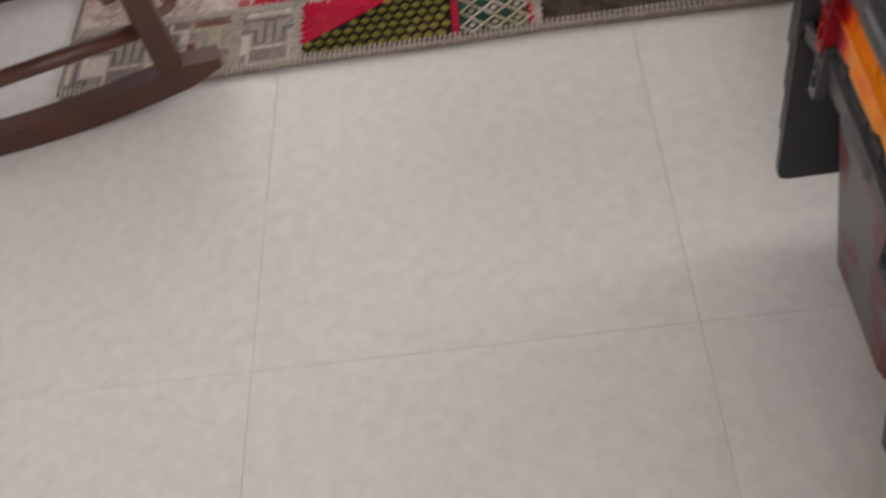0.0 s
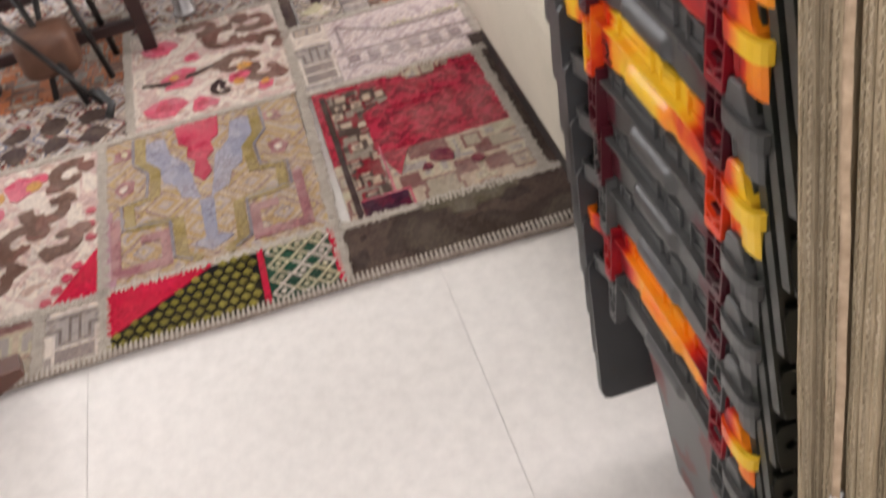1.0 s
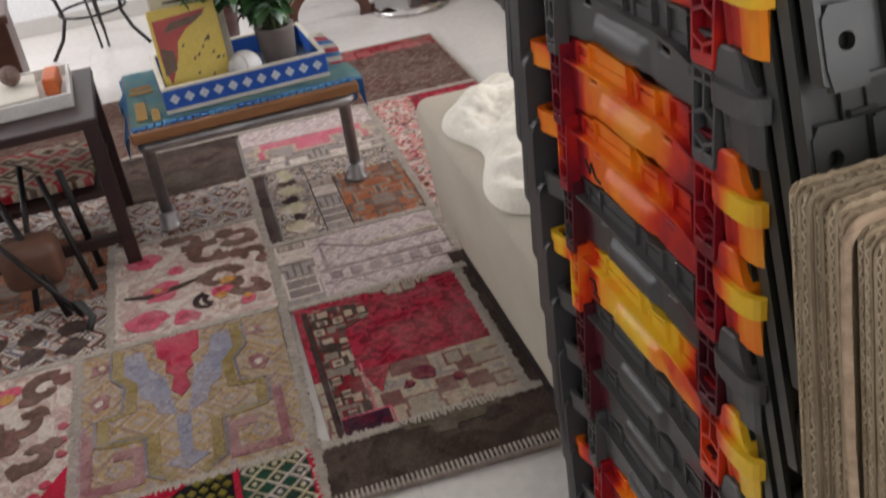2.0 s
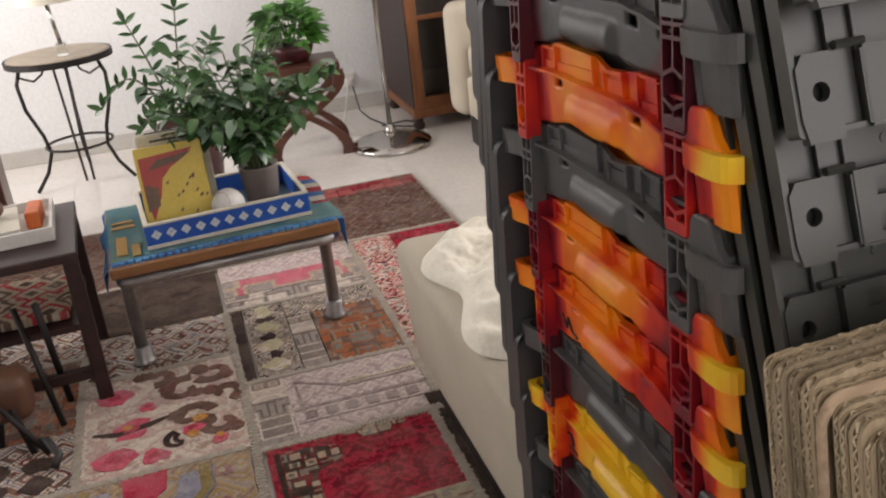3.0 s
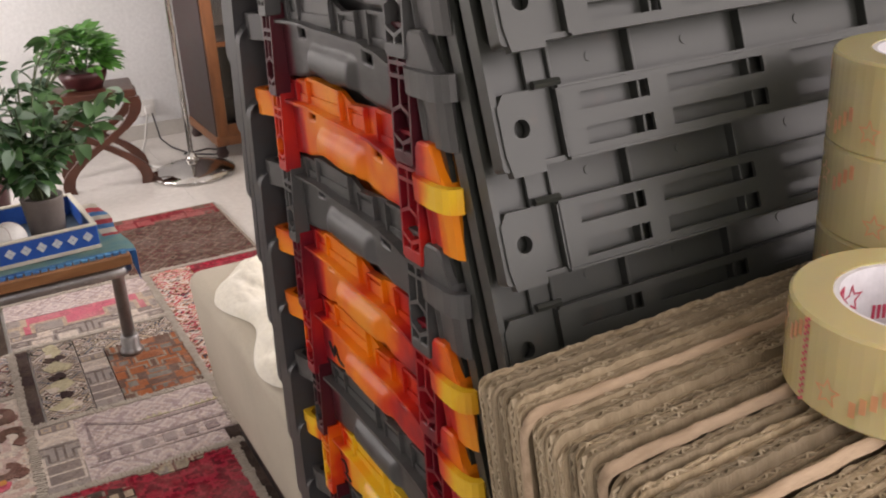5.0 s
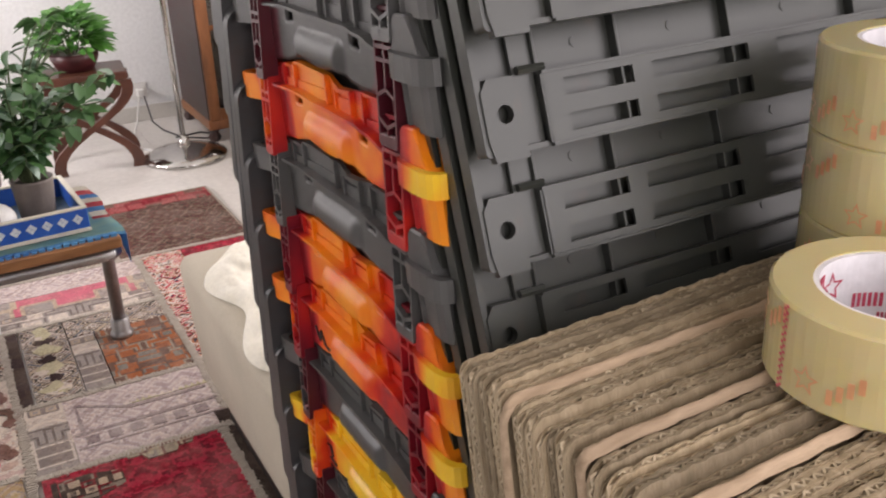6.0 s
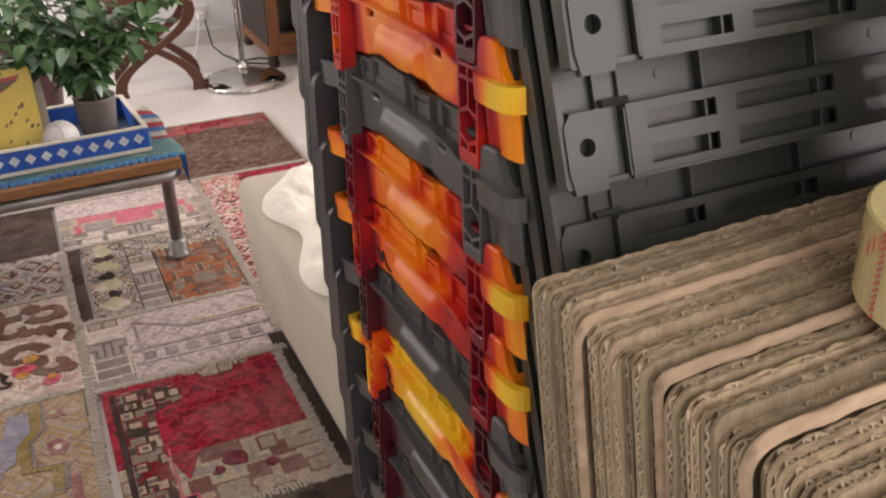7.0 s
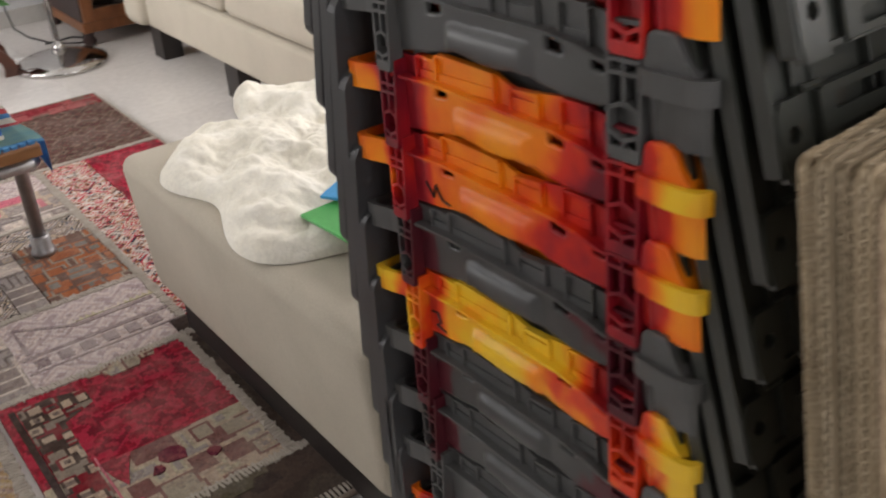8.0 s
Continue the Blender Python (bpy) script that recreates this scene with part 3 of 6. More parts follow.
def lid_band():
    """Raised strap along the lower edge, pierced by two rows of rounded slots, with a folded rim above and below."""
    bm = bmesh.new()
    u0, u1 = 0.050, CL - 0.044
    zt, zb = -LID_D + 0.049, -LID_D + 0.0085
    rows = [(zt, zt - 0.0052), (zt - 0.0152, zt - 0.0252), (zt - 0.0352, zb)]
    us = [u0] + [u for ab in SLOTS for u in ab] + [u1]
    zs = [rows[0][0], rows[0][1], rows[1][0], rows[1][1], rows[2][0], rows[2][1]]
    gf = [[bm.verts.new((u, -0.0030, z)) for z in zs] for u in us]
    gb = [[bm.verts.new((u, -0.0006, z)) for z in zs] for u in us]
    open_ = lambda i, j: 0 <= i < len(us) - 1 and 0 <= j < 5 and not (i % 2 == 1 and j % 2 == 1)
    for i in range(len(us) - 1):
        for j in range(5):
            if not open_(i, j):
                continue
            bm.faces.new((gf[i][j], gf[i + 1][j], gf[i + 1][j + 1], gf[i][j + 1]))
            bm.faces.new((gb[i][j], gb[i][j + 1], gb[i + 1][j + 1], gb[i + 1][j]))
            for di, dj, a, b in ((-1, 0, (i, j), (i, j + 1)), (1, 0, (i + 1, j), (i + 1, j + 1)), (0, -1, (i, j), (i + 1, j)), (0, 1, (i, j + 1), (i + 1, j + 1))):
                if not open_(i + di, j + dj):
                    bm.faces.new((gf[a[0]][a[1]], gf[b[0]][b[1]], gb[b[0]][b[1]], gb[a[0]][a[1]]))
    corners = [e for e in bm.edges if abs(e.verts[0].co.y - e.verts[1].co.y) > 0.001 and len(e.link_faces) == 2 and e.calc_face_angle(0) > 1.2]
    bmesh.ops.bevel(bm, geom=corners, offset=0.0016, segments=2, affect="EDGES", profile=0.5)
    return bm


def lid_ribs(deep):
    """Thin upright ribs that stand out of the sunken panel."""
    bm = bmesh.new()
    for x in (0.050, 0.107, 0.192, 0.300, 0.408, 0.493, 0.555):
        add_box(bm, x - 0.0010, x + 0.0010, 0.0, deep - 0.002, -LID_D + 0.009, -0.012, 0.0004, 1)
    for x in (0.082, 0.152, 0.245, 0.352, 0.448, 0.52):
        add_prism(bm, [(x + 0.0032 * math.cos(math.pi * k / 6), -LID_D + 0.063 + 0.0032 * math.sin(math.pi * k / 6)) for k in range(12)], "y", deep - 0.0032, deep - 0.002)
    return bm


def lid_tab():
    """Corner tab with a round eye, and the hinge knuckle beside it."""
    bm = bmesh.new()
    cx, cz, r = 0.0235, -LID_D + 0.030, 0.0052
    xs, zs = (0.0105, 0.0345), (-LID_D + 0.0045, -LID_D + 0.050)
    n = 16
    ring = [(cx + r * math.cos(2 * math.pi * k / n), cz + r * math.sin(2 * math.pi * k / n)) for k in range(n)]
    sq = []
    for k in range(n):
        a = 2 * math.pi * k / n
        c, s = math.cos(a), math.sin(a)
        f = min(((xs[1] - cx) if c > 0 else (cx - xs[0])) / max(abs(c), 1e-6), ((zs[1] - cz) if s > 0 else (cz - zs[0])) / max(abs(s), 1e-6))
        sq.append((cx + f * c, cz + f * s))
    a = [bm.verts.new((x, -0.0025, z)) for x, z in ring]
    b = [bm.verts.new((x, -0.0025, z)) for x, z in sq]
    c = [bm.verts.new((x, 0.0038, z)) for x, z in ring]
    d = [bm.verts.new((x, 0.0038, z)) for x, z in sq]
    for k in range(n):
        q = (k + 1) % n
        bm.faces.new((a[k], a[q], b[q], b[k]))
        bm.faces.new((a[k], c[k], c[q], a[q]))
        bm.faces.new((b[k], b[q], d[q], d[k]))
    add_tube(bm, [(0.0365, 0.0, -LID_D + 0.052), (0.054, 0.0, -LID_D + 0.052)], 0.0026, 6)
    return bm


def build_crate():
    cr = thing("lidded_crate", "grey plastic crate nested in a tall stack, lids hanging open", "crate", "stacked crates")
    part("body", crate_body(), M_GREY, cr, smooth=False)
    part("rim", crate_rim(), M_GREY, cr)
    part("end_panel", crate_plate(), M_GREY, cr, smooth=True)
    part("column", crate_column(0.0205, 0.0495, 0.085, 0.003, 1.5), M_GREY, cr)
    part("column", crate_column(0.2890, 0.3110, 0.074, 0.003, 3.0), M_GREY, cr)
    part("lug", crate_lug(), M_GREY, cr)
    part("corner_band", crate_band(), M_GREY, cr, smooth=False)
    part("corner_post", crate_post(), M_GREY, cr, smooth=False)
    part("rim_tip", crate_tip(), M_GREY, cr)
    near = part("lid", lid_plate(0.003, 0.0100, LID_D - 0.008), M_LID, cr, "grey green ribbed lid")
    near.matrix_basis = pose(-0.014, 0.005, -0.011, -15, 0, 0)
    part("lid_band", lid_band(), M_LID, near)
    part("lid_tab", lid_tab(), M_LID, near)
    part("lid_ribs", lid_ribs(0.0100), M_LID, near)
    for z in (-LID_D + 0.049, -LID_D + 0.0085):
        part("band_rim", box_bm(0.050, CL - 0.044, -0.0042, 0.0035, z - 0.0008, z + 0.0008), M_LID, near)
    part("band_end", box_bm(0.0490, 0.0510, -0.0030, 0.0075, -LID_D + 0.0095, -LID_D + 0.048), M_LID, near)
    part("hinge_strip", box_bm(0.0350, 0.0488, 0.0030, 0.0055, -LID_D + 0.010, -0.012), M_LID, near)
    far = part("lid", lid_plate(0.017, 0.011, LID_D - 0.023), M_LIDD, cr, "dark grey lid with rounded corners")
    far.matrix_basis = pose(CL, CW1 + 0.008, -0.016, -15, 0, 180)
    part("lid_band", lid_band(), M_LIDD, far).matrix_basis = pose(0, 0, 0.023)
    return cr


LEAN = Matrix.Rotation(radians(-3.4), 4, "X") @ Matrix.Rotation(radians(-0.7), 4, "Y")
PITCH = 0.0686


def crate_pose(k):
    return Matrix.Translation((0.299, -0.788, 0.734)) @ LEAN @ Matrix.Translation((0, -0.011 * ((k - 6) / 6) ** 2, PITCH * (k - 6)))


LOOKS = {2: "o", 6: "y", 8: "o", 9: "o", 11: "o", 14: "o"}
LABELS = {"o": "orange and red swirled plastic crate nested in a tall stack", "y": "yellow plastic crate with red ends nested in a stack", "g": "grey plastic crate with dark red traces nested in a stack"}
first = build_crate()
for k in range(18, 0, -1):
    c = first if k == 18 else copy_thing(first, crate_pose(k))
    if k == 18:
        c.matrix_basis = crate_pose(k)
    kind = LOOKS.get(k, "g")
    c["label"] = LABELS[kind]
    if k == 1:
        c["label"] = "lowest grey and red plastic crate standing on the floor"
    for ch in c.children:
        nm = ch.name.split(".")[0]
        if nm == "lid":
            # the higher lids lie on those below and stand out further
            if ch.matrix_basis.translation.y > 0.1:
                ch.matrix_basis = pose(CL - 0.029, CW1 + 0.016, -0.016, -min(1.15 * (k - 1), 13.5), 0, 180)
            continue
        m = {"o": M_ORANGE, "y": M_YELLOW, "g": M_GREY}[kind]
        if k == 1 and nm == "body":
            m = M_BOTTOM
        if kind == "g" and (nm in ("body", "lug", "corner_band", "rim", "corner_post", "rim_tip") or k in (1, 3, 10, 13)):
            m = M_GREYS if not (k == 1 and nm == "body") else M_BOTTOM
        if kind == "o" and nm == "corner_band":
            m = M_YELLOW
        ch.material_slots[0].link = "OBJECT"
        ch.material_slots[0].material = m
# marker strokes that somebody wrote on two of the crates
for k, pts in ((8, ((0.272, -0.046), (0.262, -0.058), (0.258, -0.046), (0.250, -0.058), (0.240, -0.060))), (6, ((0.286, -0.046), (0.276, -0.044), (0.272, -0.054), (0.280, -0.058), (0.266, -0.062)))):
    bm = bmesh.new()
    add_tube(bm, [(-0.0004, y, z + 0.010) for y, z in pts], 0.0011, 5)
    mk = part("marker_stroke", bm, M_INK, [o for o in bpy.data.objects if o.get("group") == "stacked crates" and abs(o.matrix_basis.translation.z - crate_pose(k).translation.z) < 0.01][0], "black marker pen scribble")

# ---- bundle of flattened boxes ----
# The boxes stand on edge and lean against the crates; each leaning board starts a little lower than the one behind.
SLANT = radians(10.4)
bundle = thing("cardboard_bundle", "bundle of flattened brown corrugated boxes standing on edge", "cardboard",
               m=Matrix.Translation((0.246, -0.889, 0.982)) @ Matrix.Rotation(-SLANT, 4, "X"))


def sheet_outline(x0, x1, r, jag, rn):
    pts = [(x0, -0.985)]
    for k in range(1, 28):
        pts.append((x0 + rn.uniform(-0.0007, 0.0007), -0.985 + (0.985 - r) * k / 28))
    for k in range(0, 6):
        a = radians(180 - 18 * k)
        pts.append((x0 + r + r * math.cos(a), -r + r * math.sin(a)))
    n = 150
    for k in range(1, n + 1):
        pts.append((x0 + r + (x1 - x0 - r) * k / n, rn.uniform(-jag, jag)))
    pts.append((x1, -0.985))
    return pts


def sheet_mesh(seed, kind, t, lin):
    """One flattened box wall: paper liners with the wave between them, or a creased fold that hides it."""
    rn = random.Random(seed)
    bm = bmesh.new()
    r = rn.uniform(0.006, 0.012)
    x1 = 0.60
    jag = 0.0009 if kind == "board" else 0.0004
    pts = sheet_outline(0.0, x1, r, jag, rn)
    path = [p for p in pts if p[1] > -0.98]
    if kind == "board":
        for y0, y1 in ((0.0, lin), (t - lin, t)):
            add_prism(bm, sheet_outline(rn.uniform(0.0, 0.0012), x1, r, jag, rn), "y", y0, y1)
        mark = len(bm.faces)
        wave, z, s, prev = 0.0068, -0.62, 1, None
        while z < -0.002:
            inset = 0.0004 if z < -r else 0.0004 + r - math.sqrt(max(r * r - (z + r) ** 2, 0))
            y = lin + 0.0002 if s > 0 else t - lin - 0.0002
            zz = z + rn.uniform(-0.0004, 0.0004)
            x0 = inset + rn.uniform(-0.0006, 0.0006)
            ring = [bm.verts.new((x0, y, zz)), bm.verts.new((x1 - 0.002, y, zz)), bm.verts.new((x1 - 0.002, y, zz + 0.0017)), bm.verts.new((x0, y, zz + 0.0017))]
            if prev:
                for k in range(4):
                    bm.faces.new((prev[k], prev[(k + 1) % 4], ring[(k + 1) % 4], ring[k]))
            prev = ring
            z += wave / 2 * rn.uniform(0.85, 1.15)
            s = -s
        # torn crest of the wave along the top edge
        prev, u, s = None, r * 0.6, 1
        while u < x1:
            y = lin * 0.7 if s > 0 else t - lin * 0.7
            zt = rn.uniform(-0.0016, 0.0006)
            ring = [bm.verts.new((u, y, -0.010)), bm.verts.new((u, y, zt)), bm.verts.new((u + 0.0015, y, zt)), bm.verts.new((u + 0.0015, y, -0.010))]
            if prev:
                for k in range(3):
                    bm.faces.new((prev[k], prev[k + 1], ring[k + 1], ring[k]))
            prev = ring
            u += 0.0034
            s = -s
        other = 1
    else:
        mark, prev, m = 0, None, 8
        for i, (x, z) in enumerate(path):
            crease = 0.0006 * math.sin(i * 0.7 + seed)
            ring = []
            for k in range(m + 1):
                b = math.sin(math.pi * k / m)
                edge = 0.0030 * b if z < -r else 0.0
                rise = 0.0050 * b if z > -0.5 * r else 0.0
                ring.append(bm.verts.new((x - edge, t * k / m + crease, z + rise)))
            if prev:
                for k in range(m):
                    bm.faces.new((prev[k], prev[k + 1], ring[k + 1], ring[k]))
            prev = ring
        other = 2
    bm.faces.ensure_lookup_table()
    for i, f in enumerate(bm.faces):
        f.material_index = 0 if i < mark else other
        f.smooth = kind != "board"
    me = bpy.data.meshes.new("sheet")
    bmesh.ops.recalc_face_normals(bm, faces=bm.faces)
    bm.to_mesh(me)
    bm.free()
    for m in (M_CARD, M_FLUTE, M_FOLD):
        me.materials.append(m)
    return me


boards = [sheet_mesh(10 + i, "board", 0.0078, 0.0023) for i in range(6)]
thin = [sheet_mesh(30 + i, "board", 0.0046, 0.0011) for i in range(4)]
folds = [sheet_mesh(50 + i, "fold", 0.0075, 0.0) for i in range(4)]
rnd = random.Random(5)
d = 0.0
order = "ttbttbtfttbtttbtfbtttbttftbtttbtftbttbttfttbtt"
for i, ch in enumerate(order):
    pick, th = {"b": (boards, 0.0078), "t": (thin, 0.0046), "f": (folds, 0.0075)}[ch]
    back = {"b": 0.0, "t": 0.0024, "f": 0.0012}[ch]
    drop = {"b": 0.0, "t": -0.0030, "f": -0.0016}[ch]
    sh = new("sheet", pick[rnd.randrange(len(pick))])
    sh.parent = bundle
    d += th + (rnd.uniform(0.0008, 0.0020) if rnd.random() < 0.3 else rnd.uniform(0.0, 0.0005))
    sh.matrix_basis = pose(back + 0.0004 * i + rnd.uniform(-0.0014, 0.0014) + 0.0015 * math.sin(i * 0.55), -d, drop - d * math.tan(SLANT) + (rnd.uniform(-0.0034, 0.0022) if i > 2 else 0.0), 0, rnd.uniform(-0.08, 0.08), 4.0)

# ---- packing tape ----
def tape_roll(m, printed, label, h=0.047):
    tp = thing("tape_roll", label, "tape", "rolls of packing tape", m)
    ro, ri = 0.063, 0.0425
    part("tape", lathe_bm([(ri, 0), (ro - 0.0015, 0), (ro, 0.0015), (ro, h - 0.0015), (ro - 0.0015, h), (ri, h), (ri, 0)], 64), M_TAPE, tp, "amber wound tape")
    part("core", lathe_bm([(ri - 0.003, 0.0008), (ri - 0.0001, 0.0008), (ri - 0.0001, h - 0.0008), (ri - 0.003, h - 0.0008), (ri - 0.003, 0.0008)], 64), M_CORE, tp, "white paper core with red print", smooth=False)
    def bent(bm, r):
        for v in bm.verts:
            a, z, d = v.co.x, v.co.y, v.co.z
            v.co = Vector(((r + d) * math.cos(a), (r + d) * math.sin(a), z))
        return bm
    def star(bm, a0, z0, s, r):
        outl = []
        for k in range(10):
            q = s if k % 2 == 0 else s * 0.45
            outl.append((a0 + q * math.sin(math.pi * k / 5) / r, z0 + q * math.cos(math.pi * k / 5)))
        inn = [(a0 + (a - a0) * 0.72, z0 + (z - z0) * 0.72) for a, z in outl]
        va, vb = [bm.verts.new((a, z, 0)) for a, z in outl], [bm.verts.new((a, z, 0)) for a, z in inn]
        for k in range(10):
            bm.faces.new((va[k], va[(k + 1) % 10], vb[(k + 1) % 10], vb[k]))
    bm = bmesh.new()
    inner = ri - 0.0034
    for k in range(6):
        a0 = 2 * math.pi * k / 6
        star(bm, a0 + 0.30, 0.031, 0.0090, inner)
        for j in range(6):
            a = a0 + 0.52 + j * 0.075
            add_box(bm, a, a + 0.045, 0.0335 if k % 2 else 0.016, 0.0415 if k % 2 else 0.024, -0.0001, 0.0001)
        for j in range(9):
            a = a0 + 0.1 + j * 0.055
            add_box(bm, a, a + 0.034, 0.006, 0.0125, -0.0001, 0.0001)
    part("core_print", bent(bm, inner), M_PRINT, tp, "rows of red printed bars and stars")
    rr = random.Random(printed)
    for k in range(9):
        a0 = 2 * math.pi * k / 9 + rr.uniform(-0.05, 0.05)
        z0 = 0.010 + 0.020 * (k % 2)
        bm = bmesh.new()
        star(bm, a0, z0 + 0.004, 0.008, ro)
        part("printed_star", bent(bm, ro + 0.0003), M_FAINT, tp)
        for j in range(4):
            a = a0 + 0.19 + j * 0.075
            part("printed_bar", bent(box_bm(a, a + 0.05, z0 - 0.003 + 0.0035 * j, z0 + 0.005 + 0.0035 * j, -0.0001, 0.0001), ro + 0.0003), M_FAINT, tp)
    bm = bmesh.new()
    for k in range(26):
        a = math.pi * 0.80 + (k % 2) * 0.03
        add_box(bm, a - 0.016, a + 0.016, 0.001 + 0.00176 * k, 0.0021 + 0.00176 * k, -0.0001, 0.0001)
    part("cut_edge", bent(bm, ro + 0.0006), M_PRINT, tp, "toothed red cut edge")
    return tp


tape_roll(pose(0.428, -1.021, 0.984, 0, 0, 20), 1, "clear amber packing tape roll lying on the cardboard")
for k in range(3):
    tape_roll(pose(0.533, -0.943, 0.969 + 0.0522 * k, 0, 0, 40 + 70 * k), 3 + k, "clear amber packing tape roll stacked in a column on the cardboard", 0.052)

# ---- ottoman with sheepskin ----
ott = thing("ottoman", "cream fabric ottoman on a dark recessed plinth", "ottoman")
bm = box_bm(0.394, 1.06, -0.20, 0.705, 0.118, 0.425, bevel=0.03, seg=4)
for v in bm.verts:
    if v.co.z < 0.2:
        v.co.x += 0.02 if v.co.x < 0.6 else 0
    v.co += Vector((noise.noise(v.co * 5), noise.noise(v.co * 5 + Vector((9, 0, 0))), noise.noise(v.co * 5 + Vector((0, 9, 0))))) * 0.006
part("cushion", bm, M_FABRIC, ott, smooth=True)
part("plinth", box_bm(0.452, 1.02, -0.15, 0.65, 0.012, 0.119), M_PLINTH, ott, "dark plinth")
bm = bmesh.new()
add_tube(bm, [(0.414, -0.16, 0.385), (0.400, 0.2, 0.39), (0.400, 0.64, 0.392)], 0.0035, 6)
part("piping", bm, M_FABRIC, ott)

fleece = thing("sheepskin", "fluffy cream sheepskin draped over the ottoman", "sheepskin")
rnd = random.Random(11)
FC = Vector((0.716, 0.40))


def fleece_r(a):
    return 0.29 + 0.05 * math.sin(2 * a + 0.6) + 0.035 * math.sin(5 * a + 1.0) + 0.018 * math.sin(9 * a)


def fleece_top(x, y, f):
    edge = math.sqrt(max(0.0, 1 - f ** 8))
    tuft = 0.034 * noise.noise(Vector((x * 9, y * 9, 0))) + 0.018 * noise.noise(Vector((x * 19, y * 19, 3))) + 0.006 * noise.noise(Vector((x * 45, y * 45, 8))) + 0.0030 * noise.noise(Vector((x * 85, y * 85, 8)))
    return 0.427 + max(0.0, 0.038 + tuft) * edge


bm = bmesh.new()
rings = []
for i in range(0, 81):
    f = i / 80
    ring = []
    for j in range(320):
        a = 2 * math.pi * j / 320
        r = fleece_r(a) * f
        x, y = FC.x + r * math.cos(a) * 1.0, FC.y + r * math.sin(a) * 1.36
        ring.append(bm.verts.new((x, y, fleece_top(x, y, f))))
    rings.append(ring)
for a, b in zip(rings[1:], rings[2:]):
    for j in range(320):
        bm.faces.new((a[j], a[(j + 1) % 320], b[(j + 1) % 320], b[j]))
bm.faces.new(rings[1])
bmesh.ops.delete(bm, geom=rings[0], context="VERTS")
part("pelt", bm, M_FLEECE, fleece, smooth=True)
fold = thing("folder", "green plastic folder lying on the ottoman", "folder")
part("cover", box_bm(-0.10, 0.10, -0.07, 0.07, 0, 0.006, bevel=0.002), M_GREEN, fold)
part("label", box_bm(-0.09, -0.05, 0.02, 0.06, 0.006, 0.0066), M_PAPER, fold)
fold.matrix_world = pose(0.575, 0.040, 0.464, 0, 0, -86)
fold = thing("folder", "blue plastic folder lying on the ottoman", "folder")
part("cover", box_bm(-0.09, 0.09, -0.06, 0.06, 0, 0.006, bevel=0.002), M_BLUEP, fold)
fold.matrix_world = pose(0.645, 0.105, 0.474, 0, 0, -60)

# ---- sofa ----
sofa = thing("sofa", "cream fabric sofa on short dark legs", "sofa")
part("base", box_bm(1.20, 2.1, 1.20, 2.62, 0.12, 0.30, bevel=0.02, seg=3), M_FABRIC, sofa, smooth=True)
part("cushion", box_bm(1.205, 2.0, 1.92, 2.60, 0.30, 0.44, bevel=0.035, seg=4), M_FABRIC, sofa, smooth=True)
part("cushion", box_bm(1.205, 2.0, 1.22, 1.90, 0.30, 0.44, bevel=0.035, seg=4), M_FABRIC, sofa, smooth=True)
part("armrest", box_bm(1.155, 2.1, 2.60, 2.76, 0.12, 0.60, bevel=0.05, seg=4), M_FABRIC, sofa, smooth=True)
part("backrest", box_bm(2.0, 2.2, 1.20, 2.76, 0.12, 0.80, bevel=0.05, seg=4), M_FABRIC, sofa, smooth=True)
for x, y in ((1.24, 2.58), (1.24, 1.92), (1.24, 1.26), (2.1, 2.58), (2.1, 1.26)):
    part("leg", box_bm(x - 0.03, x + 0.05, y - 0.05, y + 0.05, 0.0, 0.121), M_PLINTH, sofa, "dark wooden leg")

# ---- coffee table ----
TB = pose(0.05, 1.02, 0, 0, 0, 2.4)
tab = thing("coffee_table", "low wooden coffee table on galvanised pipe legs", "coffee table", m=TB)
part("tabletop", box_bm(-0.285, 0.285, 0.0, 0.47, 0.338, 0.366, bevel=0.004), M_WOOD_TOP, tab)
for x in (-0.262, 0.272):
    for yy in (0.19,):
        bm = tube_bm([(x, yy, 0.012), (x, yy, 0.30), (x * 0.97, yy - 0.02, 0.322)], 0.0170, 14)
        lg = part("leg", bm, M_PIPE, tab, "grey pipe leg", smooth=True)
        part("foot", lathe_bm([(0.0, 0), (0.029, 0), (0.032, 0.006), (0.029, 0.014), (0.025, 0.020), (0.025, 0.050), (0.022, 0.054), (0.017, 0.055)], 16, (x, yy, 0.012)), M_PIPE, lg, smooth=True)
        part("fitting", tube_bm([(x, yy, 0.29), (x, yy, 0.338)], 0.0255, 14), M_PIPE, lg, smooth=True)
for a, b in (((-0.262, 0.185, 0.312), (0.272, 0.185, 0.312)), ((-0.262, 0.42, 0.312), (0.272, 0.42, 0.312)), ((-0.262, 0.19, 0.30), (-0.262, 0.42, 0.30)), ((0.272, 0.19, 0.30), (0.272, 0.42, 0.30))):
    part("rail", tube_bm([a, b], 0.0165, 12), M_PIPE, tab, smooth=True)
part("rail", tube_bm([(-0.262, 0.185, 0.312), (-0.262, 0.050, 0.312), (-0.252, 0.036, 0.314), (0.262, 0.036, 0.314), (0.272, 0.050, 0.312), (0.272, 0.185, 0.312)], 0.0165, 12), M_PIPE, tab, "grey pipe rail bent round the front corners", smooth=True)
part("knob", lathe_bm([(0, -0.016), (0.012, -0.012), (0.016, 0), (0.012, 0.012), (0, 0.016)], 12, (0.20, 0.18, 0.306)), M_PIPE, tab, smooth=True)

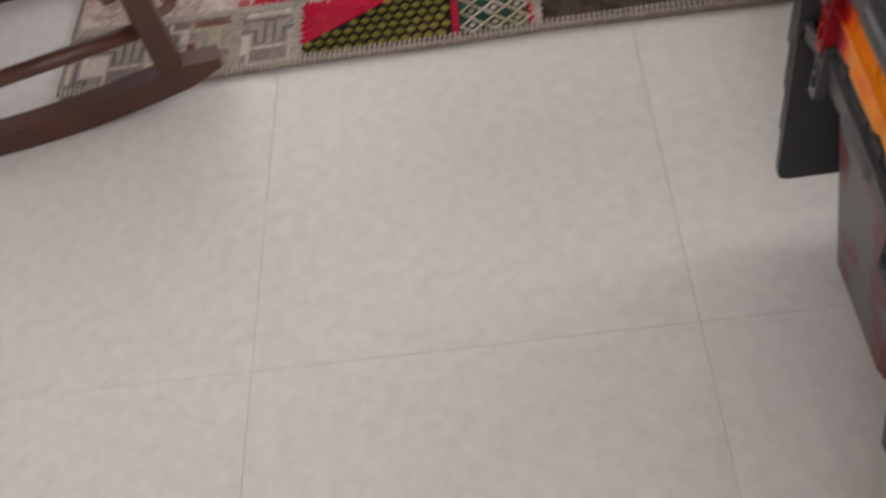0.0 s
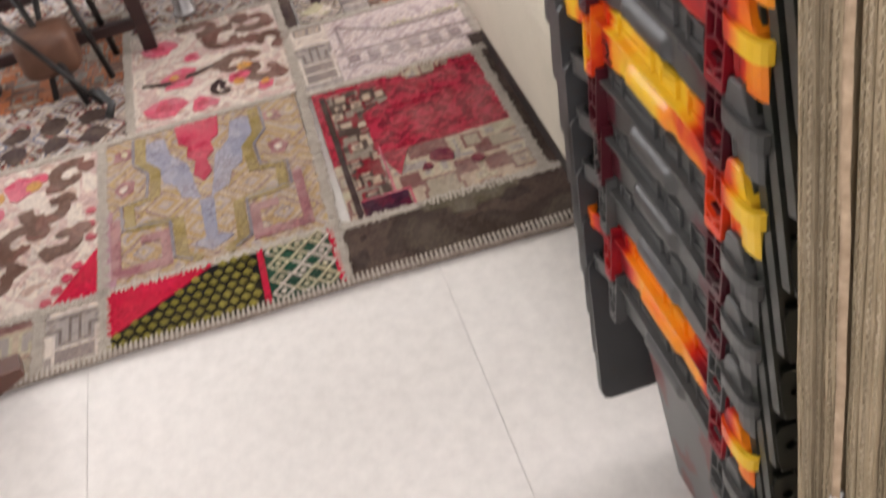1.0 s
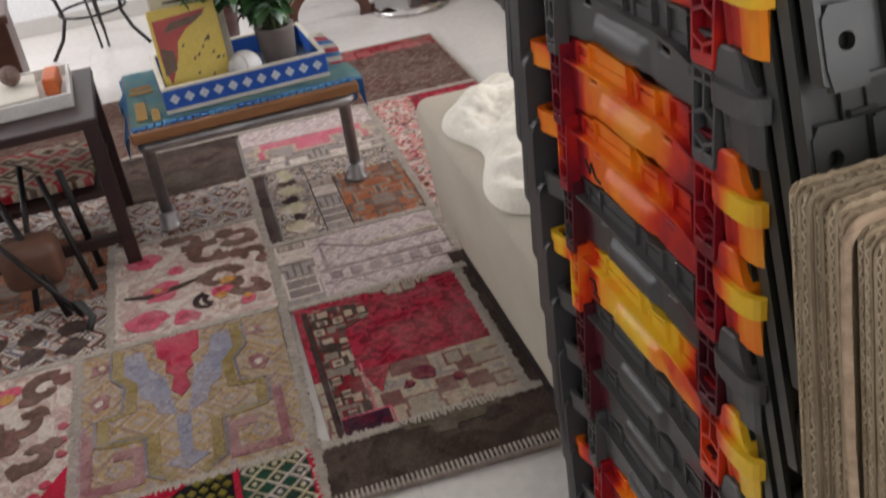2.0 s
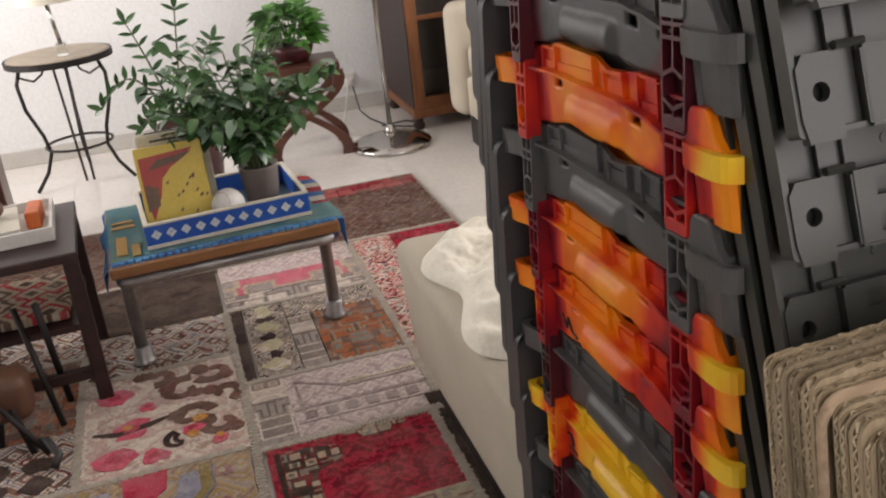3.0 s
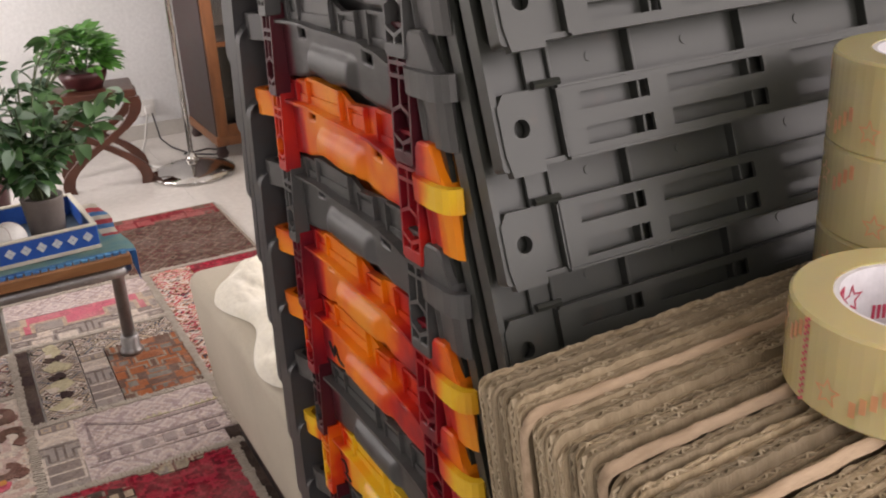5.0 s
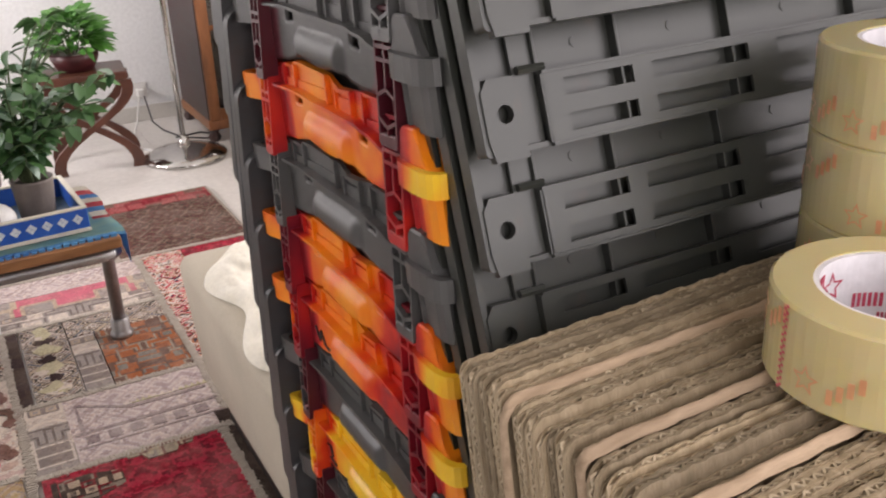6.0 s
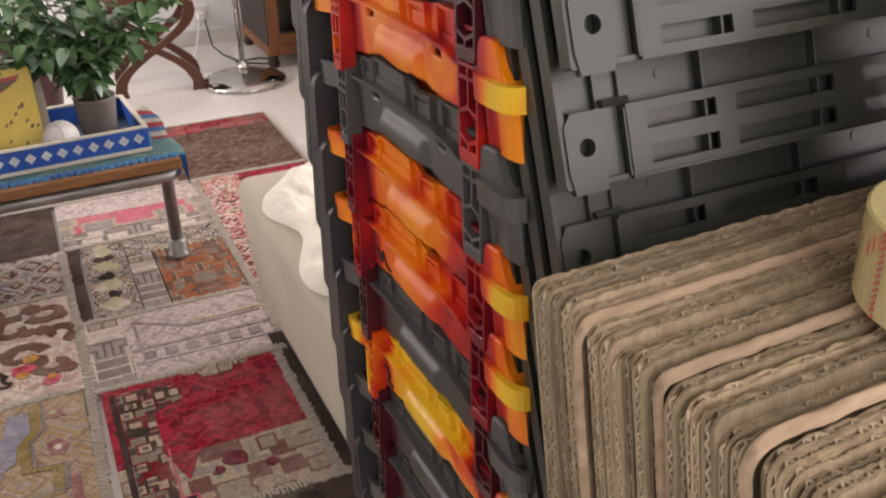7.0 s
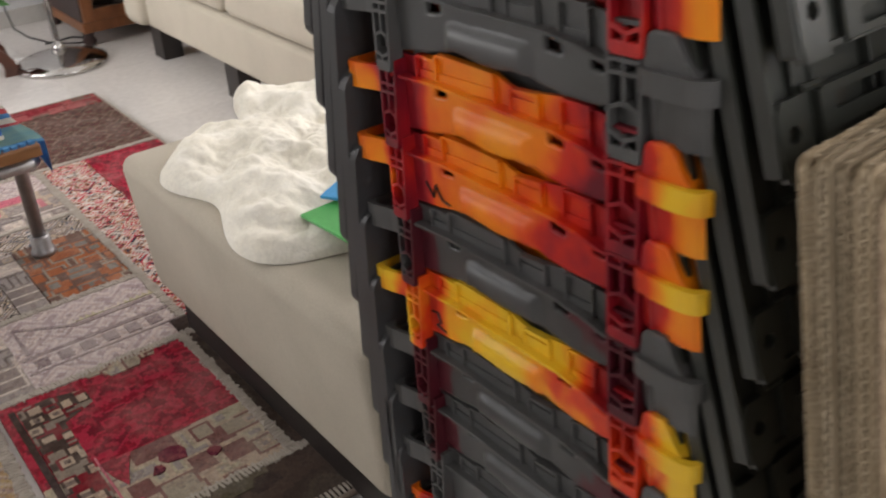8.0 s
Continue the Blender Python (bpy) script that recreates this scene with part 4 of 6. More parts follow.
cl = thing("table_cloth", "blue and green woven cloth over the table, red striped end", "cloth", m=TB)
bm = bmesh.new()
NX, NY = 34, 22
grid = []
for i in range(NX + 1):
    row = []
    for j in range(NY + 1):
        u, v = -0.318 + 0.645 * i / NX, 0.022 + 0.44 * j / NY
        z = 0.3685 + 0.002 * noise.noise(Vector((u * 14, v * 14, 0)))
        x = u
        if u < -0.287:
            z -= (-0.287 - u) * 2.2 * (0.7 + 0.6 * math.sin(v * 21))
            x = -0.288 - 0.004 - 0.012 * (1 + math.sin(v * 26))*0.5
        if u > 0.287:
            z -= (u - 0.287) * 1.7 * (0.8 + 0.5 * math.sin(v * 17 + 1))
            x = 0.289 + 0.004 + 0.012 * (1 + math.sin(v * 24))*0.5
        row.append(bm.verts.new((x, v, z)))
    grid.append(row)
for i in range(NX):
    for j in range(NY):
        f = bm.faces.new((grid[i][j], grid[i + 1][j], grid[i + 1][j + 1], grid[i][j + 1]))
        f.material_index = (2, 3, 1)[j // 2 % 3] if i > NX - 5 and j > 6 else (1 if i < 2 or i > NX - 3 or j < 1 else 0)
bmesh.ops.solidify(bm, geom=list(bm.faces), thickness=0.0018)
part("cloth", bm, [M_CLOTH, M_CLOTHB, M_CLOTHR, M_CREAM], cl, smooth=True)
bm = bmesh.new()
for i in range(30):
    u = -0.27 + 0.54 * i / 29
    add_box(bm, u - 0.007, u + 0.007, 0.012, 0.028, 0.3655, 0.3715 + 0.001 * (i % 3))
part("fringe", bm, M_CLOTHB, cl)
M_OCHRE = surf("ochre_weave", (0.32, 0.24, 0.06), (0.45, 0.22, 0.08), 40, 0.95)
for x0, x1, y0, y1 in ((-0.262, -0.235, 0.07, 0.20), (-0.225, -0.205, 0.05, 0.13), (-0.27, -0.21, 0.27, 0.29), (-0.268, -0.212, 0.31, 0.325)):
    part("woven_motif", box_bm(x0, x1, y0, y1, 0.370, 0.3725), M_OCHRE, cl)

TR = TB @ pose(0.022, 0.075, 0.3715, 0, 0, 1.5)
tray = thing("serving_tray", "blue wooden tray with white diamond inlay and cream rims", "tray", m=TR)
W2, D2, H2, T2 = 0.208, 0.30, 0.058, 0.011
part("tray_base", box_bm(-W2, W2, 0.0, D2, 0.0, 0.008), M_TRAYIN, tray)
for nm, a in (("front", (-W2, W2, 0.0, T2)), ("back", (-W2, W2, D2 - T2, D2)), ("side", (-W2, -W2 + T2, T2, D2 - T2)), ("side", (W2 - T2, W2, T2, D2 - T2))):
    s = part(nm, box_bm(a[0], a[1], a[2], a[3], 0.008, H2, bevel=0.0015, seg=1), M_BLUE, tray)
    part("rim", box_bm(a[0] - 0.001, a[1] + 0.001, a[2] - 0.001, a[3] + 0.001, H2, H2 + 0.006, bevel=0.0015, seg=1), M_CREAM, s)
part("rim", box_bm(-W2 - 0.002, W2 + 0.002, -0.003, 0.0, 0.0, 0.009), M_CREAM, tray)
dm = None
for i in range(11):
    x = -W2 + 0.026 + (2 * W2 - 0.052) * i / 10
    bm = bmesh.new()
    s = 0.0068
    for cx, cz in ((0, s), (0, -s), (s, 0), (-s, 0)):
        add_prism(bm, [(x + cx - s * 0.92, 0.034 + cz), (x + cx, 0.034 + cz + s * 0.92), (x + cx + s * 0.92, 0.034 + cz), (x + cx, 0.034 + cz - s * 0.92)], "y", -0.0012, 0.0)
    part("diamond", bm, M_INLAY, tray)

bx_ = thing("board_game_box", "yellow and red printed game box leaning in the tray", "box", m=TR @ pose(-0.110, 0.066, 0.010, -14, 0, -3) @ Matrix.Diagonal((1.08, 1.0, 1.16, 1)))
part("box_body", box_bm(-0.078, 0.078, 0.0, 0.035, 0.0, 0.190, bevel=0.002), M_YBOX, bx_)
part("box_print", prism_bm([(-0.070, 0.070), (-0.070, 0.168), (0.056, 0.176), (0.030, 0.155), (0.0, 0.140), (-0.024, 0.118), (-0.034, 0.08), (-0.06, 0.03)], "y", -0.0008, 0.0), M_RBOX, bx_, "red printed corner")
part("box_print", prism_bm([(-0.052, 0.140), (0.02, 0.150), (0.052, 0.168), (-0.03, 0.160)], "y", -0.0014, -0.0008), M_BROWNP, bx_, "brown printed patch")
part("box_print", prism_bm([(-0.070, 0.05), (-0.040, 0.06), (-0.038, 0.10), (-0.066, 0.11)], "y", -0.0014, -0.0008), M_BROWNP, bx_, "brown printed patch")
rr = random.Random(3)
for k in range(16):
    u, v = rr.uniform(-0.02, 0.066), rr.uniform(0.015, 0.12)
    bm = bmesh.new()
    add_prism(bm, [(u, v), (u + 0.006, v + 0.002), (u + 0.008, v + 0.009), (u + 0.002, v + 0.006)], "y", -0.0006, 0.0)
    part("box_figure", bm, M_BROWNP, bx_)
rad = thing("cream_radio", "cream slotted box standing behind the game box", "radio", m=TR @ pose(-0.085, 0.150, 0.008, -8, 0, -2) @ Matrix.Diagonal((1, 1, 1.15, 1)))
part("case", box_bm(-0.095, 0.085, 0.0, 0.03, 0, 0.205, bevel=0.006), M_CREAM, rad)
part("slot", box_bm(-0.07, 0.06, 0.004, 0.026, 0.2045, 0.206), M_CABLE, rad)
part("slot", box_bm(-0.06, 0.065, -0.001, 0.0, 0.185, 0.19), M_CABLE, rad)
ball = thing("ball", "white stitched leather ball resting in the tray", "ball", m=TR @ pose(0.010, 0.060, 0.008 + 0.0435) @ Matrix.Scale(1.2, 4))
bm = bmesh.new()
bmesh.ops.create_uvsphere(bm, u_segments=28, v_segments=18, radius=0.036)
part("skin", bm, M_BALL, ball, smooth=True)
seam = []
for k in range(61):
    a = 2 * math.pi * k / 60
    v = Vector((math.cos(a) + 0.45 * math.cos(3 * a), math.sin(a) - 0.45 * math.sin(3 * a), 1.3 * math.sin(2 * a))).normalized() * 0.0361
    seam.append(v)
part("seam", tube_bm(seam, 0.0008, 5), surf("pale_seam", (0.45, 0.36, 0.33), (0.5, 0.42, 0.4), 30, 0.8), ball)


# ---- plants ----
def add_leaf(bm, p, d, up, length, width, bend=0.3, n=5):
    d, up = d.normalized(), up.normalized()
    side = d.cross(up).normalized()
    up = side.cross(d)
    prev = None
    for i in range(n + 1):
        t = i / n
        w = width * math.sin(math.pi * min(1, t * 0.93 + 0.05)) ** 0.8 * (1 - 0.25 * t)
        c = p + d * length * t - up * bend * length * t * t
        if i == n:
            ring = [bm.verts.new(c)]
        else:
            ring = [bm.verts.new(c - side * w * 0.5 + up * w * 0.14), bm.verts.new(c), bm.verts.new(c + side * w * 0.5 + up * w * 0.14)]
        if prev:
            if len(ring) == 1:
                bm.faces.new((prev[0], prev[1], ring[0]))
                bm.faces.new((prev[1], prev[2], ring[0]))
            else:
                bm.faces.new((prev[0], prev[1], ring[1], ring[0]))
                bm.faces.new((prev[1], prev[2], ring[2], ring[1]))
        prev = ring


pl = thing("pothos_plant", "bushy green pothos in a grey pot on the tray", "plant", m=TR @ pose(0.112, 0.125, 0.008) @ Matrix.Diagonal((0.95, 0.95, 1.12, 1)))
part("pot", lathe_bm([(0, 0), (0.040, 0), (0.044, 0.006), (0.054, 0.098), (0.056, 0.104), (0.052, 0.104), (0.049, 0.092), (0, 0.092)], 32), M_POT, pl, smooth=True)
part("soil", lathe_bm([(0, 0.093), (0.048, 0.093), (0.03, 0.097), (0, 0.099)], 20), M_SOIL, pl)
rnd = random.Random(21)
bmS, bmL, bmP = bmesh.new(), bmesh.new(), bmesh.new()
for s in range(72):
    a, tilt = rnd.uniform(0, 2 * math.pi), rnd.uniform(0.05, 0.75)
    ln = rnd.uniform(0.16, 0.37) * (1.15 - 0.35 * tilt)
    p = Vector((0.02 * math.cos(a), 0.02 * math.sin(a), 0.095))
    pts, d = [p.copy()], Vector((math.cos(a) * tilt * 0.72 - 0.16, math.sin(a) * tilt * 0.72, 1.0)).normalized()
    for k in range(6):
        p = p + d * ln / 6
        d = (d + Vector((math.cos(a) * 0.12, math.sin(a) * 0.12, -0.10 - 0.16 * tilt))).normalized()
        pts.append(p.copy())
        if k > 0:
            for q in range(2 if rnd.random() < 0.75 else 3):
                la = rnd.uniform(0, 2 * math.pi)
                ld = Vector((math.cos(la), math.sin(la), rnd.uniform(-0.5, 0.5)))
                add_leaf(bmP if rnd.random() < 0.2 else bmL, p, ld, Vector((rnd.gauss(0, .3), rnd.gauss(0, .3), 1)), rnd.uniform(0.035, 0.062), rnd.uniform(0.024, 0.040), rnd.uniform(0.1, 0.5))
    add_tube(bmS, pts, 0.0018, 4, False)
tagged(part("stem", bmS, M_STEM, pl), kind="stuff")
tagged(part("leaves", bmL, M_LEAF, pl, smooth=True), kind="stuff")
tagged(part("leaves", bmP, M_LEAFP, pl, "silvery pale leaves", smooth=True), kind="stuff")

zz = thing("zz_plant", "tall zamioculcas with feathered stems in a dark red pot", "plant", m=pose(0.03, 2.62, 0.0))
part("pot", lathe_bm([(0, 0), (0.10, 0), (0.125, 0.25), (0.13, 0.30), (0.12, 0.30), (0.112, 0.27), (0, 0.27)], 28), M_POTRED, zz, smooth=True)
part("soil", lathe_bm([(0, 0.272), (0.112, 0.272), (0, 0.28)], 20), M_SOIL, zz)
rnd = random.Random(8)
for (tx, ty, tz, sway) in ((0.04, 0.0, 0.745, 0.00), (-0.15, 0.02, 0.715, 0.02), (-0.30, -0.02, 0.41, 0.10), (-0.10, -0.10, 0.40, 0.04), (0.16, 0.05, 0.60, 0.03), (-0.17, -0.08, 0.33, 0.05)):
    bm, bl = bmesh.new(), bmesh.new()
    a, b = Vector((rnd.uniform(-0.04, 0.04), rnd.uniform(-0.04, 0.04), 0.27)), Vector((tx, ty, tz))
    pts = []
    for k in range(11):
        t = k / 10
        pts.append(a.lerp(b, t) + Vector((0, 0, sway * math.sin(math.pi * t) * 1.6)))
    add_tube(bm, pts, [0.006 - 0.0035 * k / 10 for k in range(11)], 5)
    st = part("stem", bm, M_STEM, zz)
    ax = (b - a).normalized()
    sd = ax.cross(Vector((0, 1, 0))).normalized()
    nl = 6
    for k in range(nl):
        t = 0.36 + 0.62 * k / (nl - 1)
        q = a.lerp(b, t) + Vector((0, 0, sway * math.sin(math.pi * t) * 1.6))
        for sg in (1, -1):
            add_leaf(bl, q, sd * sg + ax * 0.45 + Vector((0, rnd.uniform(-0.3, 0.3), 0.1)), Vector((0, -0.8, 0.7)), rnd.uniform(0.048, 0.066), rnd.uniform(0.019, 0.026), 0.12)
    add_leaf(bl, b, ax, Vector((0, -1, 0.3)), 0.06, 0.026, 0.1)
    tagged(part("leaves", bl, M_LEAFZ, st, smooth=True), kind="stuff")

st = thing("x_stool", "dark mahogany folding stool with curved crossed legs", "stool", m=pose(0.545, 2.93, 0, 0, 0, -6))
part("seat", box_bm(-0.165, 0.165, -0.13, 0.13, 0.375, 0.41, bevel=0.006), M_WOOD_RED, st)
for yy in (-0.11, 0.11):
    for sg in (1, -1):
        bm = bmesh.new()
        outer, inner = [], []
        for k in range(13):
            t = k / 12
            zc = 0.375 * t
            x = sg * (0.155 * math.cos(math.pi * t) + 0.02 * math.sin(2 * math.pi * t))
            outer.append((x - 0.024, zc))
            inner.append((x + 0.024, zc))
        add_prism(bm, outer + inner[::-1], "y", yy - 0.012 + 0.004 * sg, yy + 0.012 + 0.004 * sg)
        part("leg", bm, M_WOOD_RED, st)
part("stretcher", tube_bm([(0, -0.12, 0.19), (0, 0.12, 0.19)], 0.014, 10), M_WOOD_RED, st)
bp = thing("leafy_plant", "compact bright green leafy plant in a bowl pot on the stool", "plant", m=pose(0.525, 2.94, 0.41))
part("pot", lathe_bm([(0, 0), (0.07, 0), (0.095, 0.05), (0.10, 0.075), (0.09, 0.075), (0, 0.065)], 24), M_POTRED, bp, smooth=True)
rnd = random.Random(31)
bl = bmesh.new()
for s in range(330):
    a, u = rnd.uniform(0, 2 * math.pi), rnd.uniform(-0.25, 1)
    r = (0.55 + 0.45 * rnd.random()) * 0.15
    p = Vector((r * 0.88 * math.cos(a) * math.sqrt(1 - u * u), r * 0.9 * math.sin(a) * math.sqrt(1 - u * u), 0.115 + r * 0.92 * u))
    d = Vector((math.cos(a), math.sin(a), u * 0.8 + rnd.uniform(-0.3, 0.4)))
    add_leaf(bl, p, d, Vector((rnd.gauss(0, .4), -0.4, 1)), rnd.uniform(0.045, 0.07), rnd.uniform(0.026, 0.042), 0.35)
tagged(part("leaves", bl, M_LEAFB, bp, smooth=True), kind="stuff")
bm = bmesh.new()
for s in range(14):
    a = 2 * math.pi * s / 14
    add_tube(bm, [(0.02 * math.cos(a), 0.02 * math.sin(a), 0.06), (0.06 * math.cos(a), 0.06 * math.sin(a), 0.12), (0.09 * math.cos(a), 0.09 * math.sin(a), 0.18)], 0.0025, 4)
tagged(part("stem", bm, M_STEM, bp), kind="stuff")

# ---- floor lamp, socket and cables ----
lamp = thing("floor_lamp", "nickel floor lamp with a domed round base", "floor lamp", m=pose(0.886, 2.80, 0.0))
part("base", lathe_bm([(0, 0), (0.178, 0), (0.182, 0.008), (0.176, 0.020), (0.14, 0.035), (0.08, 0.050), (0.035, 0.060), (0, 0.063)], 48), M_CHROME, lamp, smooth=True)
part("collar", lathe_bm([(0, 0.055), (0.026, 0.056), (0.030, 0.066), (0.022, 0.082), (0.013, 0.098), (0, 0.10)], 20), M_CHROME, lamp, smooth=True)
part("pole", tube_bm([(0, 0, 0.09), (0, 0, 1.5)], 0.0115, 14), M_CHROME, lamp, smooth=True)
part("shade", lathe_bm([(0.20, 1.42), (0.14, 1.66), (0.138, 1.66), (0.197, 1.42)], 32), M_CREAM, lamp, smooth=True)
sk = thing("wall_socket", "white wall socket with plugged cables above the baseboard", "socket")
part("plate", box_bm(0.82, 0.90, 3.54, 3.551, 0.11, 0.19, bevel=0.003), M_PLASTICW, sk)
part("plug", box_bm(0.845, 0.88, 3.50, 3.542, 0.125, 0.165, bevel=0.006), M_PLASTICW, sk)
cb = thing("lamp_cable", "thin pale cable running from the socket to the lamp", "cable")
part("cable", tube_bm([(0.85, 3.50, 0.13), (0.80, 3.40, 0.02), (0.74, 3.2, 0.006), (0.72, 3.05, 0.006), (0.80, 2.96, 0.006), (0.83, 2.90, 0.014)], 0.005, 6), M_PLASTICW, cb, smooth=True)
cb = thing("black_cable", "black cable lying on the tiles behind the lamp", "cable")
part("cable", tube_bm([(0.875, 3.50, 0.13), (0.88, 3.42, 0.02), (0.90, 3.28, 0.006), (0.95, 3.10, 0.006), (1.04, 3.02, 0.006), (1.10, 3.06, 0.006), (1.04, 3.14, 0.006), (0.92, 3.12, 0.006)], 0.004, 6), M_CABLE, cb, smooth=True)

# ---- glazed cabinet ----
cab = thing("display_cabinet", "teak display cabinet with glazed doors and short feet", "cabinet")
part("side", box_bm(1.045, 1.075, 2.96, 3.46, 0.07, 1.75, bevel=0.003), M_WOOD_DARK, cab, "dark side panel")
part("side", box_bm(1.90, 1.93, 2.96, 3.46, 0.07, 1.75, bevel=0.003), M_WOOD_DARK, cab, "dark side panel")
part("back", box_bm(1.075, 1.90, 3.44, 3.46, 0.07, 1.75), M_WOOD_DARK, cab)
part("top", box_bm(1.02, 1.95, 2.94, 3.47, 1.75, 1.785, bevel=0.006), M_WOOD_CAB, cab)
part("plinth", box_bm(1.04, 1.935, 2.945, 3.46, 0.055, 0.10, bevel=0.006), M_WOOD_CAB, cab)
for z in (0.14, 0.50, 0.86, 1.22):
    part("shelf", box_bm(1.075, 1.90, 2.985, 3.44, z, z + 0.018), M_WOOD_DARK, cab)
for x0, x1 in ((1.05, 1.485), (1.49, 1.925)):
    d = part("door", box_bm(x0, x0 + 0.05, 2.945, 2.967, 0.10, 1.74, bevel=0.003), M_WOOD_CAB, cab)
    part("stile", box_bm(x1 - 0.05, x1, 2.945, 2.967, 0.10, 1.74, bevel=0.003), M_WOOD_CAB, d)
    for z in (0.10, 0.50, 0.88, 1.26, 1.68):
        part("rail", box_bm(x0 + 0.05, x1 - 0.05, 2.947, 2.965, z, z + 0.05 if z in (0.10, 1.68) else z + 0.022, bevel=0.002), M_WOOD_CAB, d)
    gp = part("pane", box_bm(x0 + 0.05, x1 - 0.05, 2.955, 2.958, 0.15, 1.68), M_GLASS, d, "clear glass")
    gp.visible_shadow = False
for x, y in ((1.065, 2.975), (1.90, 2.975), (1.065, 3.43), (1.90, 3.43)):
    part("foot", lathe_bm([(0, 0), (0.022, 0), (0.03, 0.02), (0.02, 0.04), (0.028, 0.056), (0, 0.058)], 14, (x, y, 0)), M_WOOD_DARK, cab, smooth=True)

# ---- round iron table with glass lamp ----
it = thing("iron_side_table", "round side table with wrought iron legs and mosaic top", "side table", m=pose(-0.43, 3.14, 0))
part("tabletop", lathe_bm([(0, 0.535), (0.20, 0.535), (0.212, 0.54), (0.212, 0.556), (0.204, 0.562), (0, 0.562)], 40), M_STONE, it, "speckled stone top")
part("rim", lathe_bm([(0.212, 0.532), (0.222, 0.532), (0.222, 0.558), (0.212, 0.558), (0.212, 0.532)], 40), M_IRON, it)
for k in range(3):
    a = radians(-30 + 120 * k)
    c, s = math.cos(a), math.sin(a)
    pts = [(0.18, 0.53), (0.205, 0.47), (0.195, 0.36), (0.15, 0.24), (0.135, 0.16), (0.17, 0.08), (0.235, 0.008)]
    part("leg", tube_bm([(r * c, r * s, z) for r, z in pts], 0.008, 8), M_IRON, it, smooth=True)
    pts = [(0.19, 0.50), (0.13, 0.47), (0.09, 0.49), (0.075, 0.52)]
    part("scroll", tube_bm([(r * c, r * s, z) for r, z in pts], 0.005, 6), M_IRON, it, smooth=True)
for k in range(2):
    part("rod", tube_bm([(-0.03 + 0.05 * k, -0.03, 0.53), (0.0 + 0.03 * k, -0.10, 0.02)], 0.006, 6), M_IRON, it)
ring = [(0.14 * math.cos(2 * math.pi * k / 24), 0.14 * math.sin(2 * math.pi * k / 24), 0.17) for k in range(25)]
part("ring", tube_bm(ring, 0.006, 6), M_IRON, it, smooth=True)
tl = thing("table_lamp", "small nickel table lamp with a glass foot and cream shade", "table lamp", m=pose(-0.40, 3.06, 0.562))
part("foot", box_bm(-0.022, 0.022, -0.022, 0.022, 0.0, 0.05, bevel=0.006), M_GLASS, tl, "clear glass foot")
part("stem", tube_bm([(0, 0, 0.05), (-0.02, 0, 0.24)], 0.009, 10), M_CHROME, tl, smooth=True)
part("shade", lathe_bm([(0.12, 0.22), (0.07, 0.40), (0.068, 0.40), (0.118, 0.22)], 28, (-0.02, 0, 0)), M_CREAM, tl, smooth=True)

# ---- dark side table with books ----
dt = thing("dark_side_table", "dark stained wooden side table with lower shelf", "side table", m=pose(-0.335, 1.335, 0, 0, 0, 3))
LX, LY = 0.42, 0.40
part("top_frame", box_bm(-LX, 0.02, -0.30, LY - 0.28, 0.395, 0.42, bevel=0.004), M_WOOD_DARK, dt)
for x in (-LX + 0.02, 0.0):
    for yy in (-0.275, 0.085):
        part("leg", box_bm(x - 0.018, x + 0.018, yy - 0.018, yy + 0.018, 0.0, 0.396, bevel=0.003), M_WOOD_DARK, dt)
part("stretcher", box_bm(-LX + 0.03, -0.01, 0.075, 0.097, 0.075, 0.105, bevel=0.002), M_WOOD_DARK, dt)
part("stretcher", box_bm(-LX + 0.03, -0.01, -0.287, -0.265, 0.075, 0.105, bevel=0.002), M_WOOD_DARK, dt)
part("shelf", box_bm(-LX + 0.02, 0.0, -0.27, 0.08, 0.205, 0.222), M_WOOD_DARK, dt)
pk = thing("printed_bag", "red and beige patterned cloth on the table shelf", "cloth")
part("cloth", box_bm(-0.70, -0.36, 1.10, 1.38, 0.224, 0.25, bevel=0.008), carpet("patterned_cloth", [(0.42, 0.02, 0.03), (0.45, 0.36, 0.26), (0.10, 0.05, 0.03), (0.5, 0.42, 0.32)], 9), pk)
wt = thing("white_tray", "white tray with books and an orange packet on the table", "tray", m=pose(-0.50, 1.27, 0.42, 0, 0, 4))
part("tray_base", box_bm(-0.14, 0.14, -0.13, 0.13, 0.0, 0.008, bevel=0.002), M_PAPER, wt)
for a in ((-0.14, 0.14, -0.13, -0.122), (-0.14, 0.14, 0.122, 0.13), (-0.14, -0.132, -0.122, 0.122), (0.132, 0.14, -0.122, 0.122)):
    part("side", box_bm(*a, 0.008, 0.035), M_PAPER, wt)
bk = thing("book", "cream covered book lying in the white tray", "book", m=pose(-0.53, 1.26, 0.428, 0, 0, 8))
part("pages", box_bm(-0.088, 0.086, -0.098, 0.098, 0.002, 0.026), M_PAPER, bk)
part("cover", box_bm(-0.09, 0.09, -0.10, 0.10, 0.026, 0.029), M_CREAM, bk)
part("cover", box_bm(-0.09, 0.09, -0.10, 0.10, 0.0, 0.002), M_CREAM, bk)
pkt = thing("orange_packet", "small orange packet in the white tray", "packet", m=pose(-0.405, 1.30, 0.428))
part("packet", box_bm(-0.018, 0.018, -0.06, 0.05, 0.0, 0.045, bevel=0.005), M_ORANGEP, pkt)
yb = thing("yarn_ball", "small brown and grey yarn ball on the book", "yarn", m=pose(-0.50, 1.30, 0.457 + 0.026))
bm = bmesh.new()
bmesh.ops.create_uvsphere(bm, u_segments=20, v_segments=12, radius=0.026)
